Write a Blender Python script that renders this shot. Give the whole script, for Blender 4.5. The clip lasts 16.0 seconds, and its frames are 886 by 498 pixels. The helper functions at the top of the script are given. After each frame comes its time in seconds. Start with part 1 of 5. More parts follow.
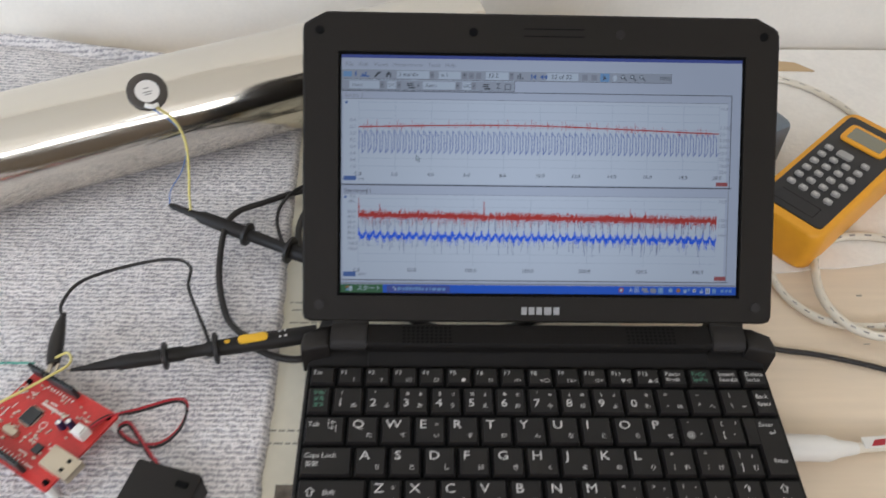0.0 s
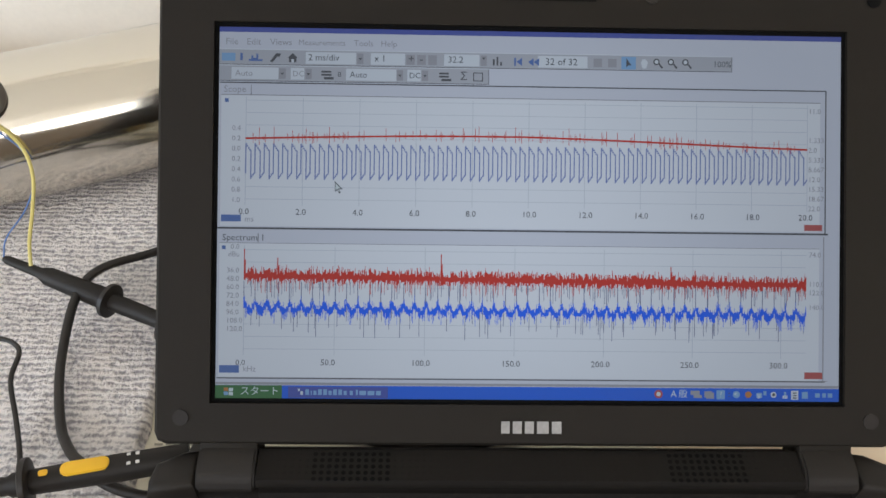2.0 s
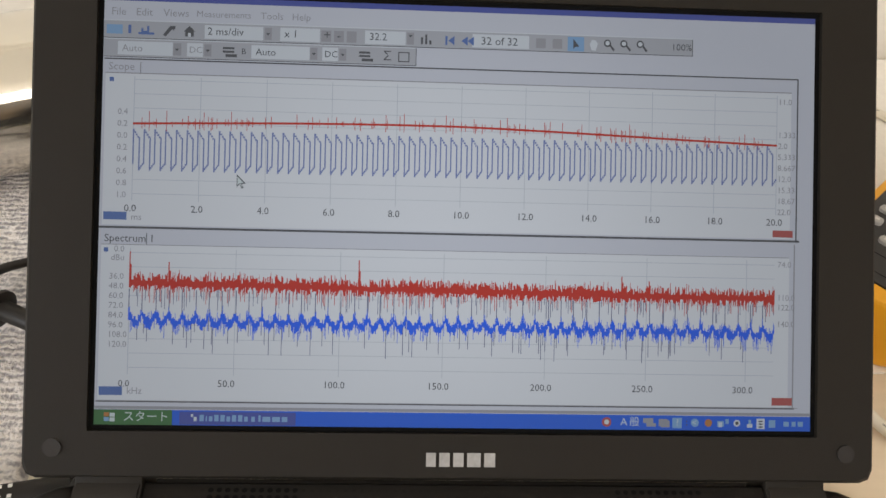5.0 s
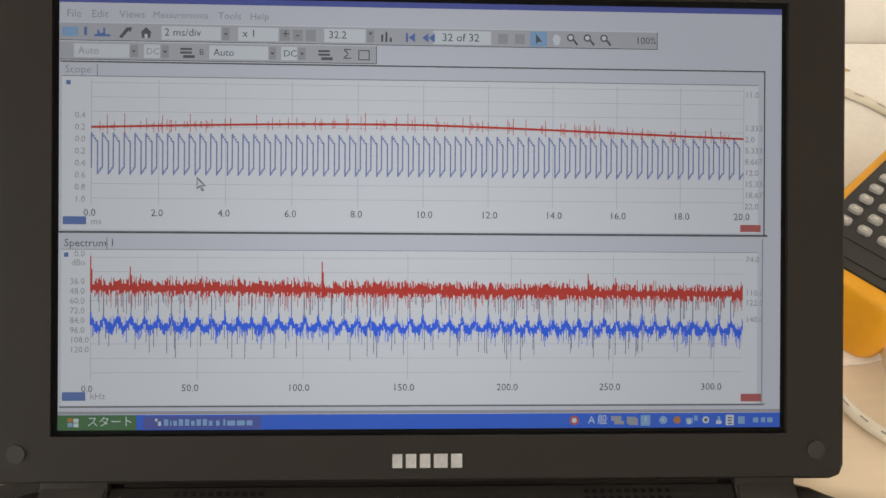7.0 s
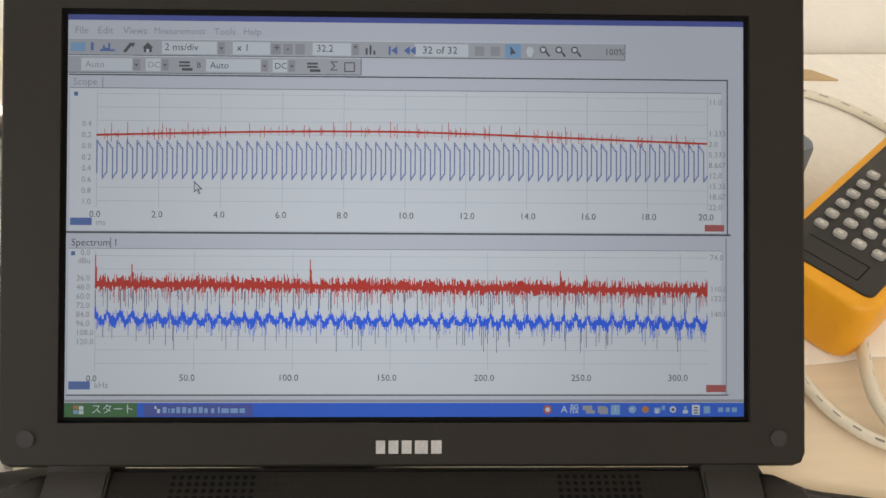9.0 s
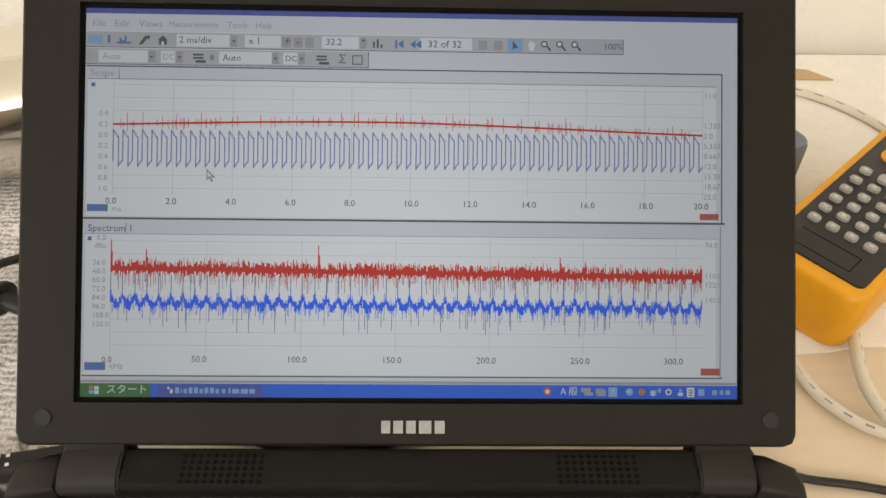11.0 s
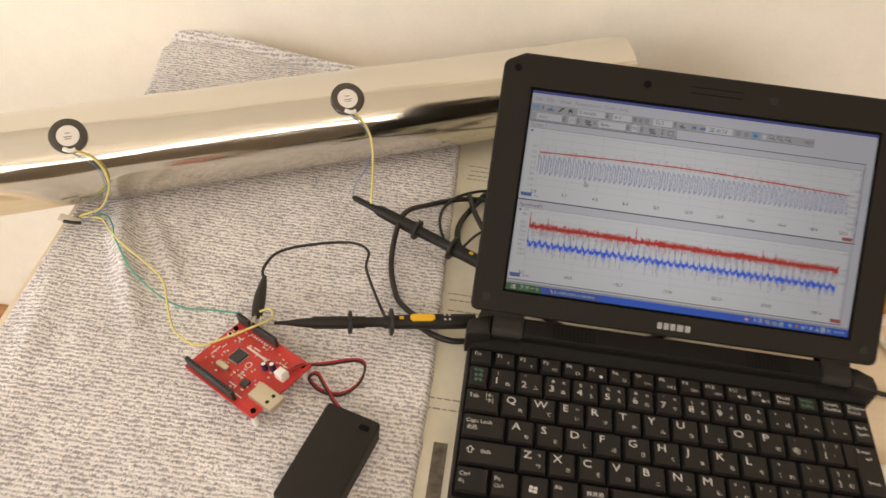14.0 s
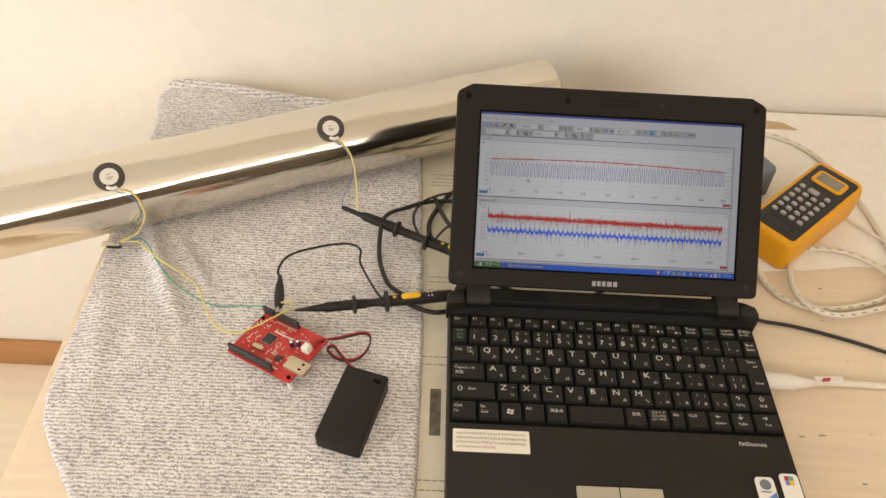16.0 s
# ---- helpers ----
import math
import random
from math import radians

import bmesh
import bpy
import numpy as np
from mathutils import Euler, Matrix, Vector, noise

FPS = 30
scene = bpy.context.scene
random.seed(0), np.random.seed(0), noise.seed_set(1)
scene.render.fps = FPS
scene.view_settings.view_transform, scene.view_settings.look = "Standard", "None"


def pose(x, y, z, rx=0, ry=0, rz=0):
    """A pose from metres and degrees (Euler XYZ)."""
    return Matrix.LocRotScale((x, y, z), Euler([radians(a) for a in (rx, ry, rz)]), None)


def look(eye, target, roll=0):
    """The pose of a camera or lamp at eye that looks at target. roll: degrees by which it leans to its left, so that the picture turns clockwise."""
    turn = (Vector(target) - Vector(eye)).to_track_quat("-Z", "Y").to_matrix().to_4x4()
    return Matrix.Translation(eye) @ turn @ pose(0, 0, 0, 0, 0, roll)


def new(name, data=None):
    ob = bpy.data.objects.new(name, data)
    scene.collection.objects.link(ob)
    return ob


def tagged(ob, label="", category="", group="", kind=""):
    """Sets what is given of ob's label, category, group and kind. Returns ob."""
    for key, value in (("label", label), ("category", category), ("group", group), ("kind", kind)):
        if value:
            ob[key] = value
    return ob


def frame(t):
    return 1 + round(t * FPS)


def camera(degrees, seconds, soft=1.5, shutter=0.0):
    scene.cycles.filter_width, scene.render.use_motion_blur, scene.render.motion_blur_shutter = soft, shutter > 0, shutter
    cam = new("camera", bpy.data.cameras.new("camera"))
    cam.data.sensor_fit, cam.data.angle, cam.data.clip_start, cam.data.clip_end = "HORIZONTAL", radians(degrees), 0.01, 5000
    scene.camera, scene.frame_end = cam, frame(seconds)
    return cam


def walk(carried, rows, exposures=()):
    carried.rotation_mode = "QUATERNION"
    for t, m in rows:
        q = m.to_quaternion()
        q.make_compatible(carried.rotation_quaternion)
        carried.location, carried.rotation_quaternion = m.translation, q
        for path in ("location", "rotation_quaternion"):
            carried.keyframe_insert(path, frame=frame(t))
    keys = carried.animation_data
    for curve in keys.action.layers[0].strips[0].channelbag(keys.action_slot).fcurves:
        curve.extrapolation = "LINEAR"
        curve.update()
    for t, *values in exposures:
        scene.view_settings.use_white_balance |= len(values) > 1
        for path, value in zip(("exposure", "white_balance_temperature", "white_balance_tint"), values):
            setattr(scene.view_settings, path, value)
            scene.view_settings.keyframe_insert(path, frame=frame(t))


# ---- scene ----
cam = camera(58.0, 16.0, soft=1.5, shutter=0.3)
PATH = [
    (0, (-0.067, -0.268, 0.406), (-0.011, 1.078, -1.073), 2.3),
    (0.5, (-0.035, -0.225, 0.369), (0.014, 1.173, -1.06), 1.1),
    (1, (-0.035, -0.184, 0.32), (0.062, 1.204, -1.117), 4.1),
    (1.5, (-0.04, -0.157, 0.298), (0.031, 1.255, -1.117), 2.7),
    (2, (-0.038, -0.151, 0.295), (0.008, 1.28, -1.101), 1.9),
    (2.5, (-0.03, -0.15, 0.291), (0.033, 1.291, -1.095), 2.5),
    (3, (-0.023, -0.144, 0.285), (0.054, 1.292, -1.105), 2.8),
    (3.5, (-0.025, -0.142, 0.281), (0.044, 1.301, -1.102), 3.2),
    (4, (-0.027, -0.135, 0.274), (0.053, 1.299, -1.117), 3.7),
    (4.5, (-0.02, -0.13, 0.27), (0.065, 1.305, -1.121), 3.5),
    (5, (-0.018, -0.125, 0.27), (0.077, 1.315, -1.115), 3.8),
    (7.5, (-0.003, -0.121, 0.273), (0.08, 1.295, -1.137), 2.5),
    (8, (-0.001, -0.125, 0.276), (0.067, 1.297, -1.129), 2.2),
    (8.5, (0.002, -0.134, 0.279), (0.05, 1.306, -1.108), 1.6),
    (9, (0.005, -0.136, 0.28), (0.054, 1.306, -1.106), 1.6),
    (11.5, (0.002, -0.148, 0.283), (0.052, 1.3, -1.096), 1.9),
    (12, (-0.008, -0.156, 0.293), (0.025, 1.293, -1.086), 2.0),
    (12.5, (-0.053, -0.197, 0.336), (-0.124, 1.256, -1.036), 2.0),
    (13, (-0.107, -0.235, 0.369), (-0.227, 1.188, -1.032), 3.4),
    (13.5, (-0.129, -0.264, 0.4), (-0.312, 1.12, -1.033), 3.0),
    (14, (-0.133, -0.333, 0.456), (-0.219, 1.039, -0.996), 5.4),
    (14.2, (-0.137, -0.36, 0.478), (-0.168, 1.021, -0.968), 5.6),
    (14.5, (-0.136, -0.405, 0.51), (-0.145, 1.002, -0.912), 4.8),
    (15, (-0.148, -0.443, 0.545), (-0.131, 0.982, -0.858), 4.1),
    (15.5, (-0.154, -0.448, 0.549), (-0.106, 0.957, -0.872), 5.0),
    (16, (-0.155, -0.451, 0.551), (-0.106, 0.951, -0.874), 4.3),
]
EXPOSURES = [(0.0, -0.28, 5600, 13), (0.5, 0.04, 5550, 11), (1.0, -0.08, 5500, 10), (1.5, -0.10, 5550, 10), (2.0, -0.12, 6000, 12), (2.5, -0.10, 6500, 14), (3.5, -0.08, 6500, 14), (4.5, -0.13, 6500, 13), (5.0, -0.09, 6500, 13), (7.5, 0.06, 6700, 13), (9.0, 0.06, 6500, 12), (11.5, 0.08, 6900, 12), (12.5, 0.02, 7050, 15), (13.0, 0.0, 7250, 16), (14.0, -0.22, 7300, 17), (16.0, -0.20, 7200, 16)]
walk(cam, [(t, look(eye, target, roll)) for t, eye, target, roll in PATH], EXPOSURES)

# ---- world and light ----
WALL_N, FLOOR, CEIL, WALL_S, WALL_W, WALL_E = 0.362, -0.598, 1.80, -2.3, -1.7, 2.3
world = bpy.data.worlds.new("sky")
scene.world = world
world.use_nodes = True
sky = world.node_tree.nodes.new("ShaderNodeTexSky")
sky.sky_type, sky.sun_disc, sky.sun_elevation, sky.sun_rotation = "NISHITA", False, radians(40), radians(200)
world.node_tree.links.new(sky.outputs[0], world.node_tree.nodes["Background"].inputs[0])
world.node_tree.nodes["Background"].inputs[1].default_value = 0.12
WIN = (-1.35, 2.10, 0.98, 1.70)          # window in the south wall: x0, x1, z0, z1
lamp = bpy.data.lights.new("window_daylight", "AREA")
lamp.shape, lamp.size, lamp.size_y, lamp.energy, lamp.color = "RECTANGLE", 3.35, 0.68, 39.5, (1.0, 0.93, 0.83)
lamp_ob = new("window_daylight", lamp)
lamp_ob.matrix_world = look(((WIN[0] + WIN[1]) / 2, WALL_S - 0.03, (WIN[2] + WIN[3]) / 2), ((WIN[0] + WIN[1]) / 2, 0, (WIN[2] + WIN[3]) / 2))

WEST = (-1.35, -0.25, -0.35, 1.2)        # added opening in the west wall, out of view: y0, y1, z0, z1
# cool fill lamp, added to whiten the left part of the north wall
side = bpy.data.lights.new("side_fill_light", "AREA")
side.shape, side.size, side.size_y, side.energy, side.color = "RECTANGLE", 1.05, 1.5, 38.0, (0.88, 0.95, 1.0)
side_ob = new("side_fill_light", side)
side_ob.matrix_world = look((WALL_W - 0.03, (WEST[0] + WEST[1]) / 2, (WEST[2] + WEST[3]) / 2), (0, (WEST[0] + WEST[1]) / 2, (WEST[2] + WEST[3]) / 2))


# ---- materials ----
def mat(name, color, rough=0.5, metal=0.0, vary=0.06, scale=40.0, bump=0.0, bump_scale=None, stretch=(1, 1, 1), emit=None, strength=0.0, spec=0.4, rand=0.0):
    m = bpy.data.materials.new(name)
    m.use_nodes = True
    n, l = m.node_tree.nodes, m.node_tree.links
    b = n["Principled BSDF"]
    b.inputs["Roughness"].default_value, b.inputs["Metallic"].default_value = rough, metal
    b.inputs["Specular IOR Level"].default_value = spec
    b.inputs["Base Color"].default_value = (*color, 1)
    if emit:
        b.inputs["Emission Color"].default_value, b.inputs["Emission Strength"].default_value = (*emit, 1), strength
        return m
    tc, mp = n.new("ShaderNodeTexCoord"), n.new("ShaderNodeMapping")
    l.new(tc.outputs["Object"], mp.inputs[0])
    mp.inputs["Scale"].default_value = stretch
    big, fine = n.new("ShaderNodeTexNoise"), n.new("ShaderNodeTexNoise")
    big.inputs["Scale"].default_value, fine.inputs["Scale"].default_value = scale * 0.15, scale
    fine.inputs["Detail"].default_value = 5
    add = n.new("ShaderNodeMath")
    add.operation = "ADD"
    for t in (big, fine):
        l.new(mp.outputs[0], t.inputs["Vector"])
    l.new(big.outputs[0], add.inputs[0]), l.new(fine.outputs[0], add.inputs[1])
    rng = n.new("ShaderNodeMapRange")
    rng.inputs[1].default_value, rng.inputs[2].default_value = 0.6, 1.4
    rng.inputs[3].default_value, rng.inputs[4].default_value = 1 - vary, 1 + vary
    l.new(add.outputs[0], rng.inputs[0])
    mul = n.new("ShaderNodeMix")
    mul.data_type, mul.blend_type = "RGBA", "MULTIPLY"
    mul.inputs[0].default_value = 1
    mul.inputs[6].default_value = (*color, 1)
    l.new(rng.outputs[0], mul.inputs[7])
    l.new(mul.outputs[2], b.inputs["Base Color"])
    rr = n.new("ShaderNodeMapRange")
    rr.inputs[3].default_value, rr.inputs[4].default_value = max(0, rough - 0.08), min(1, rough + 0.08)
    l.new(fine.outputs[0], rr.inputs[0]), l.new(rr.outputs[0], b.inputs["Roughness"])
    if bump:
        bn = n.new("ShaderNodeBump")
        bn.inputs["Strength"].default_value, bn.inputs["Distance"].default_value = 1.0, bump
        t = n.new("ShaderNodeTexNoise")
        t.inputs["Scale"].default_value = bump_scale or scale
        t.inputs["Detail"].default_value = 4
        l.new(mp.outputs[0], t.inputs["Vector"])
        l.new(t.outputs[0], bn.inputs["Height"]), l.new(bn.outputs[0], b.inputs["Normal"])
    return m


M_WALL = mat("cream_wall_paper", (0.80, 0.76, 0.68), 0.85, vary=0.035, scale=260, bump=0.00012, bump_scale=420)
# unseen south wall, coloured dark to give the steel tube its dark reflected band
M_DARKWALL = mat("dark_wall_for_reflection", (0.13, 0.10, 0.07), 0.8, vary=0.2, scale=8)
M_CEIL = mat("ceiling_white", (0.8, 0.78, 0.73), 0.9, vary=0.03, scale=80)
M_FLOOR = mat("beige_floor", (0.80, 0.68, 0.51), 0.55, vary=0.08, scale=60, stretch=(0.2, 1, 1))
M_SKIRT = mat("orange_brown_skirting", (0.44, 0.21, 0.08), 0.5, vary=0.15, scale=90, stretch=(0.1, 1, 1))
M_TABLE = mat("pale_wood_tabletop", (0.73, 0.60, 0.44), 0.42, vary=0.09, scale=150, stretch=(0.08, 1, 1), bump=0.0001, bump_scale=160)
M_BLACK = mat("black_plastic", (0.014, 0.0115, 0.0095), 0.52, spec=0.28, vary=0.15, scale=500, bump=0.00003, bump_scale=2500)
M_LID = mat("black_bezel_plastic", (0.0130, 0.0105, 0.0078), 0.6, spec=0.17, vary=0.06, scale=300, bump=0.00004, bump_scale=2600)
M_KEY = mat("black_key_plastic", (0.0122, 0.0102, 0.0088), 0.52, spec=0.28, vary=0.12, scale=400, bump=0.00003, bump_scale=2200)
# near-black: shade of holes and slots painted flat; also feet, screws, display border
M_HOLE = mat("hole_shade_and_black_parts", (0.003, 0.003, 0.003), 0.8, spec=0.1)
M_STRIP = mat("dark_grey_strip_plastic", (0.0115, 0.0100, 0.0086), 0.6, spec=0.10, vary=0.1, scale=300)
M_DIMPLE_SHADE = mat("dimple_shade_grey", (0.0085, 0.0074, 0.0064), 0.65, spec=0.17)
M_LEGEND = mat("white_key_print", (0.58, 0.56, 0.53), 0.6)
M_GREEN_LEGEND = mat("green_key_print", (0.10, 0.24, 0.16), 0.6)
M_LOGO = mat("silver_logo_print", (0.62, 0.61, 0.59), 0.35, metal=0.2)
M_MAKER = mat("dull_silver_print", (0.26, 0.255, 0.245), 0.4, metal=0.2, vary=0.2, scale=900)
M_STICKER = mat("cream_sticker_paper", (0.76, 0.72, 0.62), 0.6)
M_PRINT = mat("grey_sticker_print", (0.28, 0.255, 0.225), 0.7)
M_PRINT_PINK = mat("pink_sticker_print", (0.5, 0.25, 0.3), 0.7)
M_SILVERBTN = mat("brushed_silver_button", (0.46, 0.43, 0.34), 0.42, metal=0.55, vary=0.05, scale=200, stretch=(0.05, 1, 1))
M_STEEL = mat("polished_steel_sheet", (0.74, 0.70, 0.62), 0.15, metal=1.0, vary=0.10, scale=30, bump=0.0034, bump_scale=22, stretch=(0.07, 1, 1))
M_WIRE_Y = mat("yellow_wire", (0.66, 0.57, 0.19), 0.45)
M_WIRE_B = mat("blue_wire", (0.12, 0.22, 0.50), 0.45)
M_WIRE_G = mat("green_wire", (0.05, 0.33, 0.24), 0.45)
M_WIRE_R = mat("red_wire", (0.42, 0.02, 0.03), 0.4)
M_CABLE = mat("black_cable_rubber", (0.018, 0.015, 0.013), 0.42, vary=0.2, scale=300)
M_WHITE_CABLE = mat("off_white_cable", (0.74, 0.68, 0.56), 0.45, vary=0.05, scale=100)
M_WHITE = mat("white_plastic", (0.76, 0.73, 0.67), 0.45)
M_YELLOW = mat("orange_yellow_case", (0.80, 0.37, 0.014), 0.42, vary=0.05, scale=200, bump=0.00004, bump_scale=1500)
M_MARK = mat("yellow_marker", (0.80, 0.46, 0.02), 0.45)
M_PCB = mat("red_circuit_board", (0.50, 0.035, 0.028), 0.38, vary=0.18, scale=420)
M_SILK = mat("white_silkscreen", (0.70, 0.62, 0.56), 0.6)
M_PAD = mat("solder_pad_tin", (0.62, 0.56, 0.46), 0.32, metal=0.8)
M_NAVY = mat("navy_sleeve", (0.025, 0.022, 0.07), 0.4)
M_CHIP = mat("dark_chip_epoxy", (0.03, 0.033, 0.033), 0.4)
M_TIN = mat("tinned_metal", (0.58, 0.50, 0.37), 0.36, metal=0.75)
M_BUTTON = mat("grey_rubber_button", (0.36, 0.35, 0.33), 0.5)
M_FACE = mat("black_face_plate", (0.022, 0.021, 0.021), 0.45)
M_LCD = mat("grey_green_lcd", (0.24, 0.23, 0.17), 0.2)
M_SCOPEBOX = mat("blue_grey_plastic", (0.15, 0.18, 0.21), 0.45)
M_PAPER = mat("white_paper_sheet", (0.86, 0.82, 0.75), 0.85, vary=0.05, scale=220, bump=0.0007, bump_scale=260)
M_NEWS = mat("yellowed_newsprint", (0.68, 0.63, 0.50), 0.85, vary=0.06, scale=120)
M_INK = mat("newsprint_ink", (0.26, 0.24, 0.19), 0.8)
M_PHOTO = mat("printed_photo", (0.16, 0.13, 0.10), 0.7, vary=0.6, scale=220)
M_GAP_SHADE = mat("tan_gap_shade", (0.52, 0.37, 0.20), 0.6)
M_FRAMEW = mat("white_window_frame", (0.7, 0.7, 0.68), 0.5)
M_PIEZO = mat("piezo_ceramic_white", (0.74, 0.70, 0.64), 0.5)
M_RING = mat("dark_brass_ring", (0.075, 0.065, 0.055), 0.4, metal=0.3)


def glow(name, color, strength=1.0):
    """A lit display colour; its fading towards the edges paints in the view-angle falloff, brightest a little below the
    middle.
    """
    m = mat(name, (0.015, 0.015, 0.015), 0.6, emit=color, strength=strength, spec=0.12)
    n, l = m.node_tree.nodes, m.node_tree.links
    geo, away, fall = n.new("ShaderNodeNewGeometry"), n.new("ShaderNodeVectorMath"), n.new("ShaderNodeMapRange")
    away.operation = "DISTANCE"
    away.inputs[1].default_value = (-0.008, 0.055, 0.100)
    for i, v in ((1, 0.0), (2, 0.125), (3, strength * 1.13), (4, strength * 0.82)):
        fall.inputs[i].default_value = v
    fall.interpolation_type = "SMOOTHSTEP"
    l.new(geo.outputs["Position"], away.inputs[0])
    l.new(away.outputs["Value"], fall.inputs[0])
    l.new(fall.outputs[0], n["Principled BSDF"].inputs["Emission Strength"])
    return m


GLOW = 0.59
G_BACK = glow("lcd_grey_white", (0.53, 0.58, 0.665), GLOW)
G_PLOT = glow("lcd_plot_white", (0.645, 0.705, 0.765), GLOW)
G_BAR = glow("lcd_toolbar_grey", (0.39, 0.425, 0.475), GLOW)
G_FIELD = glow("lcd_field_white", (0.58, 0.65, 0.715), GLOW)
G_PULSE = glow("lcd_pulse_slate_blue", (0.16, 0.215, 0.47), GLOW)
G_SPIKE = glow("lcd_spike_slate", (0.10, 0.12, 0.24), GLOW)
G_NOISE = glow("lcd_noise_blue", (0.010, 0.12, 0.86), GLOW)
G_RED = glow("lcd_trace_red", (0.50, 0.028, 0.018), GLOW)
G_TITLE = glow("lcd_title_blue", (0.055, 0.085, 0.36), GLOW)
G_TASK = glow("lcd_taskbar_blue", (0.006, 0.11, 0.66), GLOW)
G_START = glow("lcd_start_green", (0.035, 0.15, 0.045), GLOW)
G_INK = glow("lcd_text_dark", (0.075, 0.085, 0.10), GLOW)
G_FAINT = glow("lcd_text_faint", (0.30, 0.32, 0.36), GLOW)
G_GRID = glow("lcd_grid_line", (0.47, 0.53, 0.60), GLOW)
G_WHITE = glow("lcd_text_white", (0.55, 0.65, 0.68), GLOW)
G_ICON = glow("lcd_icon_blue", (0.08, 0.16, 0.42), GLOW)
G_ICON2 = glow("lcd_icon_orange", (0.42, 0.18, 0.05), GLOW)
G_BADGE = glow("lcd_badge_red", (0.40, 0.09, 0.09), GLOW)
G_SEL = glow("lcd_selected_blue", (0.20, 0.38, 0.62), GLOW)


def towel_material():
    m = bpy.data.materials.new("grey_white_terry")
    m.use_nodes = True
    n, l = m.node_tree.nodes, m.node_tree.links
    b = n["Principled BSDF"]
    b.inputs["Roughness"].default_value = 0.95
    b.inputs["Specular IOR Level"].default_value = 0.1
    b.inputs["Sheen Weight"].default_value = 0.25
    tc = n.new("ShaderNodeTexCoord")

    def noise_tex(stretch, scale, detail, warp=None):
        mp = n.new("ShaderNodeMapping")
        mp.inputs["Scale"].default_value = stretch
        l.new(warp or tc.outputs["Object"], mp.inputs[0])
        t = n.new("ShaderNodeTexNoise")
        t.inputs["Scale"].default_value, t.inputs["Detail"].default_value = scale, detail
        l.new(mp.outputs[0], t.inputs["Vector"])
        return t

    # crepe rows: wavy bands broken up into dashes
    rows = n.new("ShaderNodeTexWave")
    rows.wave_type, rows.bands_direction, rows.wave_profile = "BANDS", "Y", "SIN"
    for key_, val in (("Scale", 96.0), ("Distortion", 4.5), ("Detail", 3.0), ("Detail Scale", 2.6), ("Detail Roughness", 0.6)):
        rows.inputs[key_].default_value = val
    l.new(tc.outputs["Object"], rows.inputs["Vector"])
    dash = noise_tex((0.55, 1.0, 0.5), 430, 4.0)
    tuft = noise_tex((1.3, 0.7, 1), 560, 3.0)
    mixd = n.new("ShaderNodeMix")
    mixd.inputs[0].default_value = 0.74
    l.new(rows.outputs[1], mixd.inputs[2]), l.new(dash.outputs[0], mixd.inputs[3])
    mixf = n.new("ShaderNodeMix")
    mixf.inputs[0].default_value = 0.44
    l.new(mixd.outputs[0], mixf.inputs[2]), l.new(tuft.outputs[0], mixf.inputs[3])
    # pale threads on the ridges; grey hollows also paint the shade between them
    ramp = n.new("ShaderNodeValToRGB")
    ramp.color_ramp.elements[0].position, ramp.color_ramp.elements[0].color = 0.385, (0.345, 0.325, 0.335, 1)
    ramp.color_ramp.elements[1].position, ramp.color_ramp.elements[1].color = 0.545, (0.82, 0.775, 0.745, 1)
    l.new(mixf.outputs[0], ramp.inputs[0])
    blot = noise_tex((1, 1, 1), 22, 3.0)
    rng = n.new("ShaderNodeMapRange")
    rng.inputs[1].default_value, rng.inputs[2].default_value, rng.inputs[3].default_value, rng.inputs[4].default_value = 0.3, 0.7, 0.9, 1.08
    l.new(blot.outputs[0], rng.inputs[0])
    mul = n.new("ShaderNodeMix")
    mul.data_type, mul.blend_type = "RGBA", "MULTIPLY"
    mul.inputs[0].default_value = 1
    l.new(ramp.outputs[0], mul.inputs[6]), l.new(rng.outputs[0], mul.inputs[7])
    l.new(mul.outputs[2], b.inputs["Base Color"])
    bn = n.new("ShaderNodeBump")
    bn.inputs["Strength"].default_value, bn.inputs["Distance"].default_value = 1.0, 0.0030
    l.new(mixf.outputs[0], bn.inputs["Height"]), l.new(bn.outputs[0], b.inputs["Normal"])
    return m


M_TOWEL = towel_material()


# ---- building helpers ----
I4 = Matrix.Identity(4)


def link_mesh(name, bm, material, smooth=True, angle=0.7):
    me = bpy.data.meshes.new(name)
    bm.normal_update()
    if smooth:
        for f in bm.faces:
            f.smooth = True
        for e in bm.edges:
            e.smooth = len(e.link_faces) == 2 and e.calc_face_angle(0) < angle
    bm.to_mesh(me)
    bm.free()
    me.materials.append(material)
    return new(name, me)


def thing(name, base, label, category, group="", kind=""):
    ob = new(name)
    ob.empty_display_size = 0.02
    ob.matrix_world = Matrix.Translation(base)
    return tagged(ob, label, category, group, kind)


def part(name, bm, material, parent, label="", smooth=True):
    ob = link_mesh(name, bm, material, smooth)
    ob.parent = parent
    ob.matrix_parent_inverse = parent.matrix_basis.inverted() if parent.type == "EMPTY" else I4
    return tagged(ob, label) if label else ob


def solo(name, bm, material, label, category, group="", kind="", smooth=True):
    return tagged(link_mesh(name, bm, material, smooth), label, category, group, kind)


